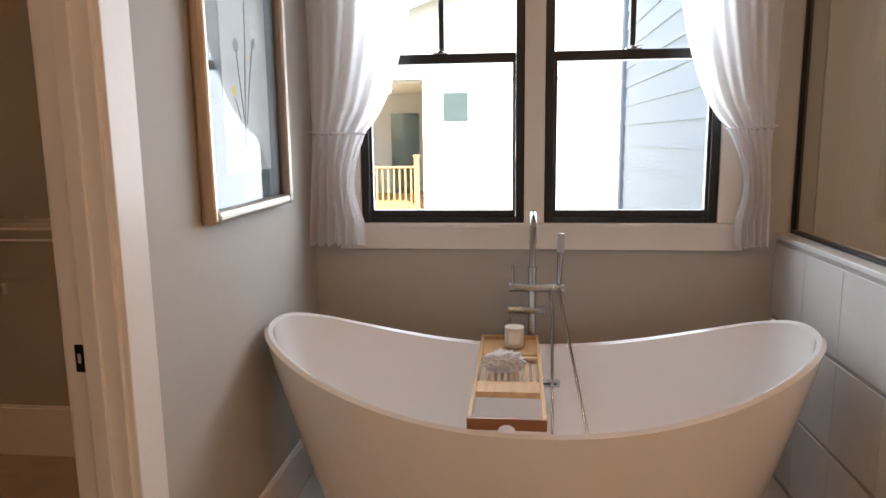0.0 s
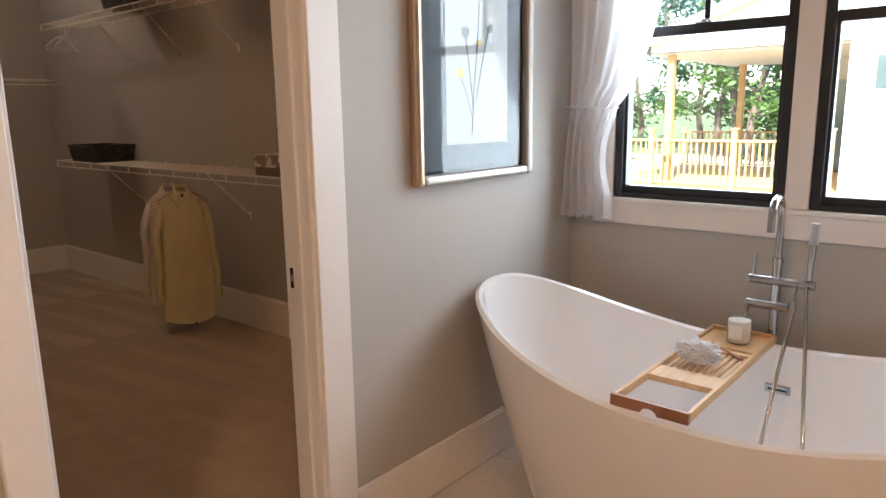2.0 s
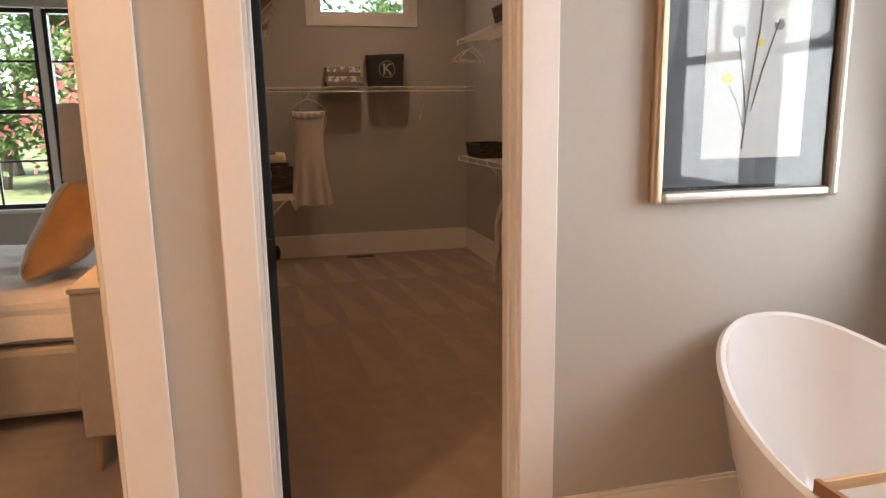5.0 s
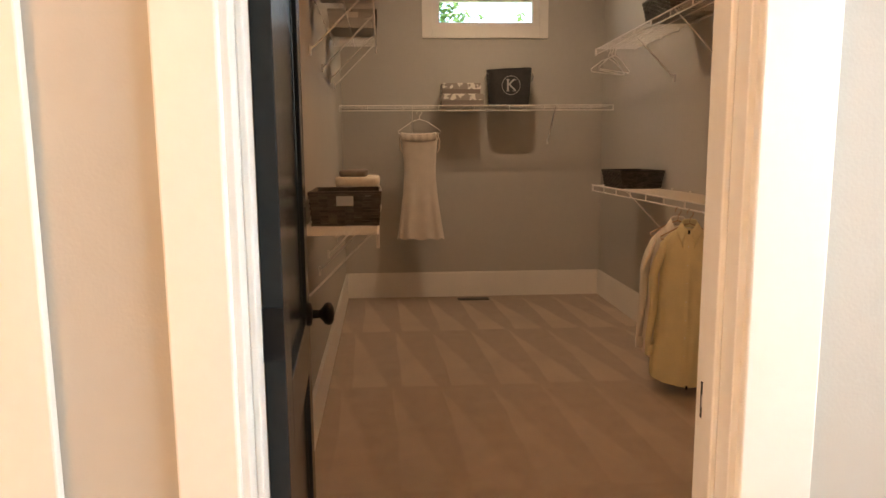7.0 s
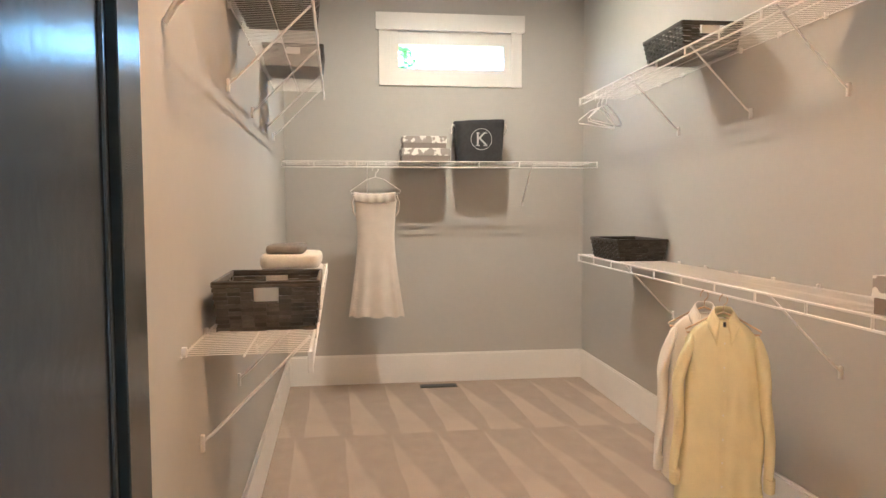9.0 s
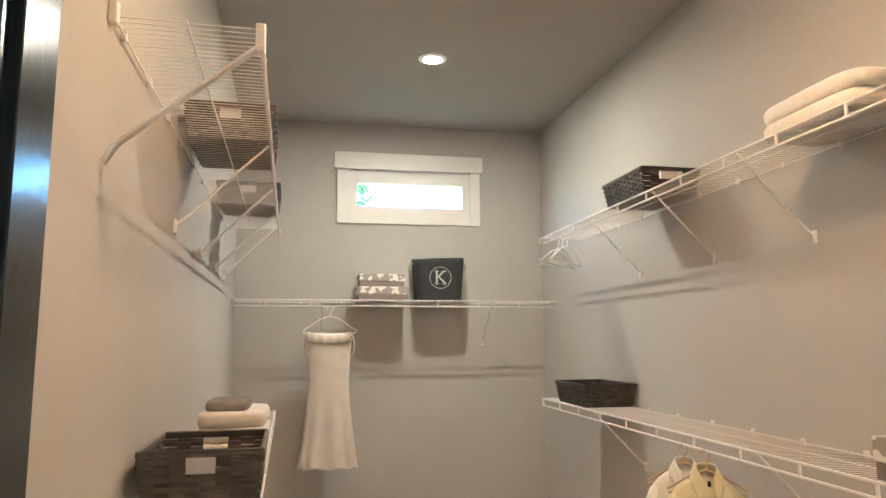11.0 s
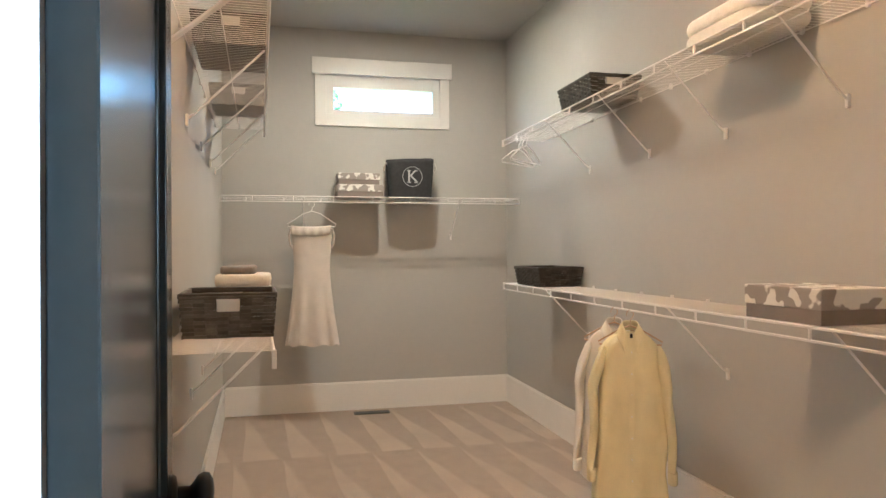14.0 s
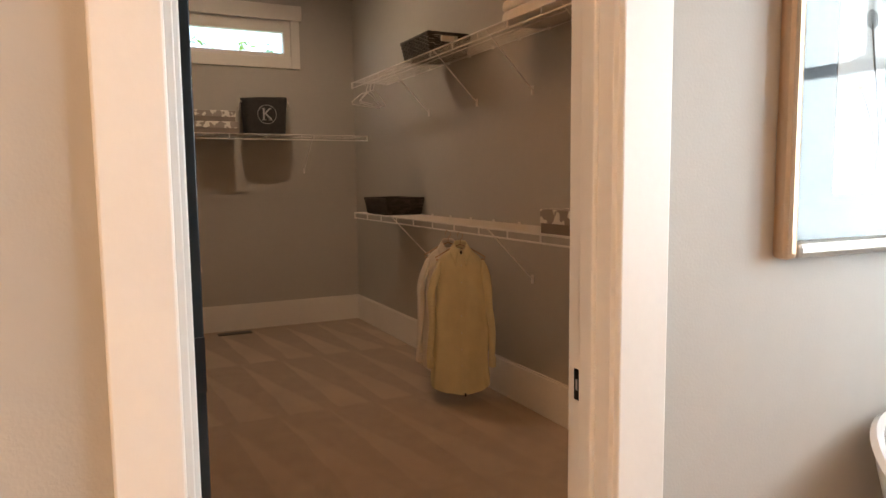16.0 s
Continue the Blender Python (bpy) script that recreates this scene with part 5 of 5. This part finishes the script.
pl = part("porch_light", lathe(B(), [(0.02, 2.48), (0.12, 2.52), (0.14, 2.58), (0.13, 2.639)], -3.3, 1.6, 16), BULB, nb, "lit dome porch light", True)
for x, y in ((-5.75, 0.05), (-5.75, 5.2)):
    part("post", box(B(), x - 0.08, y - 0.08, -0.3, x + 0.08, y + 0.08, 2.639, 0.005), PINE, nb, "new pine porch post")
part("deck", box(B(), -7.6, -0.5, -0.38, XC - 0.01, 6.0, -0.3), PINE, nb)
part("deck_skirt", box(B(), -7.6, -0.56, GZ, XC - 0.01, -0.501, -0.32), PINE, nb)

rail = thing("deck_railing", "new pine deck railing with square balusters", "railing", (0, NY - 0.42, -0.3))
runs = [(-7.6, -5.95), (-5.95, -4.1), (-4.1, -2.25)]
bal_me = mesh_of(box(B(), -0.018, -0.018, 0.1, 0.018, 0.018, 1.0), "baluster", PINE)
for x in (-7.6, -5.95, -4.1, -2.25):
    part("post", box(B(), x - 0.055, -0.055, 0, x + 0.055, 0.055, 1.25, 0.008), PINE, rail)
    part("post_cap", box(B(), x - 0.075, -0.075, 1.251, x + 0.075, 0.075, 1.30, 0.01), PINE, rail)
for a, b_ in runs:
    part("top_rail", box(B(), a + 0.056, -0.05, 1.0005, b_ - 0.056, 0.05, 1.05, 0.006), PINE, rail)
    part("bottom_rail", box(B(), a + 0.056, -0.03, 0.055, b_ - 0.056, 0.03, 0.0995, 0.004), PINE, rail)
    n = int((b_ - a) / 0.125)
    for k in range(1, n):
        o = new("baluster", bal_me)
        o.parent = rail
        o.location = (a + (b_ - a) * k / n, 0, 0)
rail2 = thing("deck_railing", "far pine deck railing across the porch", "railing", (0, NY + 5.6, -0.3))
part("top_rail", box(B(), -7.6, -0.05, 1.0, -3.5, 0.05, 1.05, 0.006), PINE, rail2)
part("bottom_rail", box(B(), -7.6, -0.03, 0.055, -3.5, 0.03, 0.0995, 0.004), PINE, rail2)
for x in (-7.55, -3.55):
    part("post", box(B(), x - 0.05, 0.06, 0, x + 0.05, 0.16, 1.15), PINE, rail2)
for k in range(32):
    o = new("baluster", bal_me)
    o.parent = rail2
    o.location = (-7.5 + k * 0.125, 0, 0)


def tree(seed, leaf, height=9.0, spread=2.6, low=1.5, leaves=2600, leaf_size=0.16):
    """Tapered trunk, limbs and a crown of many small leaf blades set in uneven clumps."""
    rnd = random.Random(seed)
    t = thing("tree", "leafy garden tree with an uneven crown", "tree", group="trees behind the houses")
    bm = B()
    tr = [(0.25 * math.sin(k * 0.9 + seed), 0.25 * math.cos(k * 0.7 + seed), height * 0.9 * k / 8) for k in range(9)]
    tr[0] = (0, 0, 0)
    tube(bm, tr, [0.2 * (1 - 0.1 * k) for k in range(9)], 8)
    tips = []
    for k in range(16):
        z = low + (height - low) * rnd.uniform(0.0, 0.92)
        i = min(7, int(z / (height * 0.9) * 8))
        base = Vector(tr[i])
        a = rnd.uniform(0, 6.28)
        ln = spread * rnd.uniform(0.5, 1.0) * (1.1 - 0.6 * z / height)
        tip = base + Vector((math.cos(a) * ln, math.sin(a) * ln, rnd.uniform(0.2, 1.0)))
        tube(bm, [base, (base + tip) / 2 + Vector((0, 0, 0.12)), tip], [0.06, 0.04, 0.015], 5)
        tips += [tip, (base + tip) / 2 + Vector((0, 0, 0.2))]
    tips.append(Vector(tr[-1]))
    part("trunk", bm, BARK, t)
    verts, faces = [], []
    for k in range(leaves):
        c = tips[rnd.randrange(len(tips))]
        p = c + Vector((rnd.gauss(0, 0.45), rnd.gauss(0, 0.45), rnd.gauss(0, 0.32)))
        d = Vector((rnd.uniform(-1, 1), rnd.uniform(-1, 1), rnd.uniform(-0.6, 0.6))).normalized()
        n = d.cross(Vector((rnd.uniform(-1, 1), rnd.uniform(-1, 1), rnd.uniform(-1, 1)))).normalized()
        s = leaf_size * rnd.uniform(0.6, 1.3)
        b0 = len(verts)
        verts += [p - d * s, p + n * s * 0.45, p + d * s, p - n * s * 0.45]
        faces.append((b0, b0 + 1, b0 + 2, b0 + 3))
    me = bpy.data.meshes.new("crown")
    me.from_pydata([tuple(v) for v in verts], [], faces)
    me.materials.append(leaf)
    ob = new("crown", me)
    ob.parent = t
    return t


kinds = [tree(1, LEAF), tree(2, LEAF_DARK, 11, 3.0, 0.8), tree(3, LEAF, 8, 2.8, 0.6), tree(4, LEAF_RED, 4.2, 2.0, 0.5, 2200, 0.12)]
kinds[0].matrix_basis = pose(-6.6, 33.0, GZ)
kinds[1].matrix_basis = pose(-9.0, 31.5, GZ)
kinds[2].matrix_basis = pose(-10.6, 34.5, GZ)
kinds[3].matrix_basis = pose(-19.5, -1.2, GZ)
rnd = random.Random(12)
spots = [(-18 + 2.6 * k + rnd.uniform(-0.8, 0.8), 39 + rnd.uniform(-1, 4), k % 3) for k in range(9)]
spots += [(-7.9, 30.2, 2), (-4.8, 29.0, 1)]
spots += [(-24.0 - rnd.uniform(0, 3), -13 + 2.4 * k, 2 * (k % 2)) for k in range(6)]
spots += [(-30.0 - rnd.uniform(0, 4), -16 + 3 * k, (k + 1) % 3) for k in range(6)]
spots += [(-17.0, -2.6, 3), (-23.0, -4.5, 0), (-24.5, -0.5, 0), (-30.0, 6.0, 2), (-25.0, 1.5, 0)]
for x, y, k in spots:
    copy_thing(kinds[k], pose(x, y, GZ, 0, 0, rnd.uniform(0, 360)))

# ---- tiles, laid last ----
tile_me = mesh_of(box(B(), 0.0015, 0.0015, -0.0038, 0.2985, 0.5985, 0.0, 0.0012), "floor_tile", TILE)
for i in range(8):
    for j in range(6):
        o = new("floor_tile", tile_me)
        o.parent = floor
        o.location = (W + 0.017 + i * 0.3, 2.944 - (j + 1) * 0.6, 0)
wt_me = mesh_of(box(B(), -0.008, 0.0012, 0.0012, 0.0, 0.2988, 0.2988, 0.001), "wall_tile", WALLTILE)
for i in range(4):
    for j in range(3):
        o = new("wall_tile", wt_me)
        o.parent = hw
        o.location = (HX - 0.0002, BY - 0.005 - (i + 1) * 0.3, 0.03 + j * 0.3165)
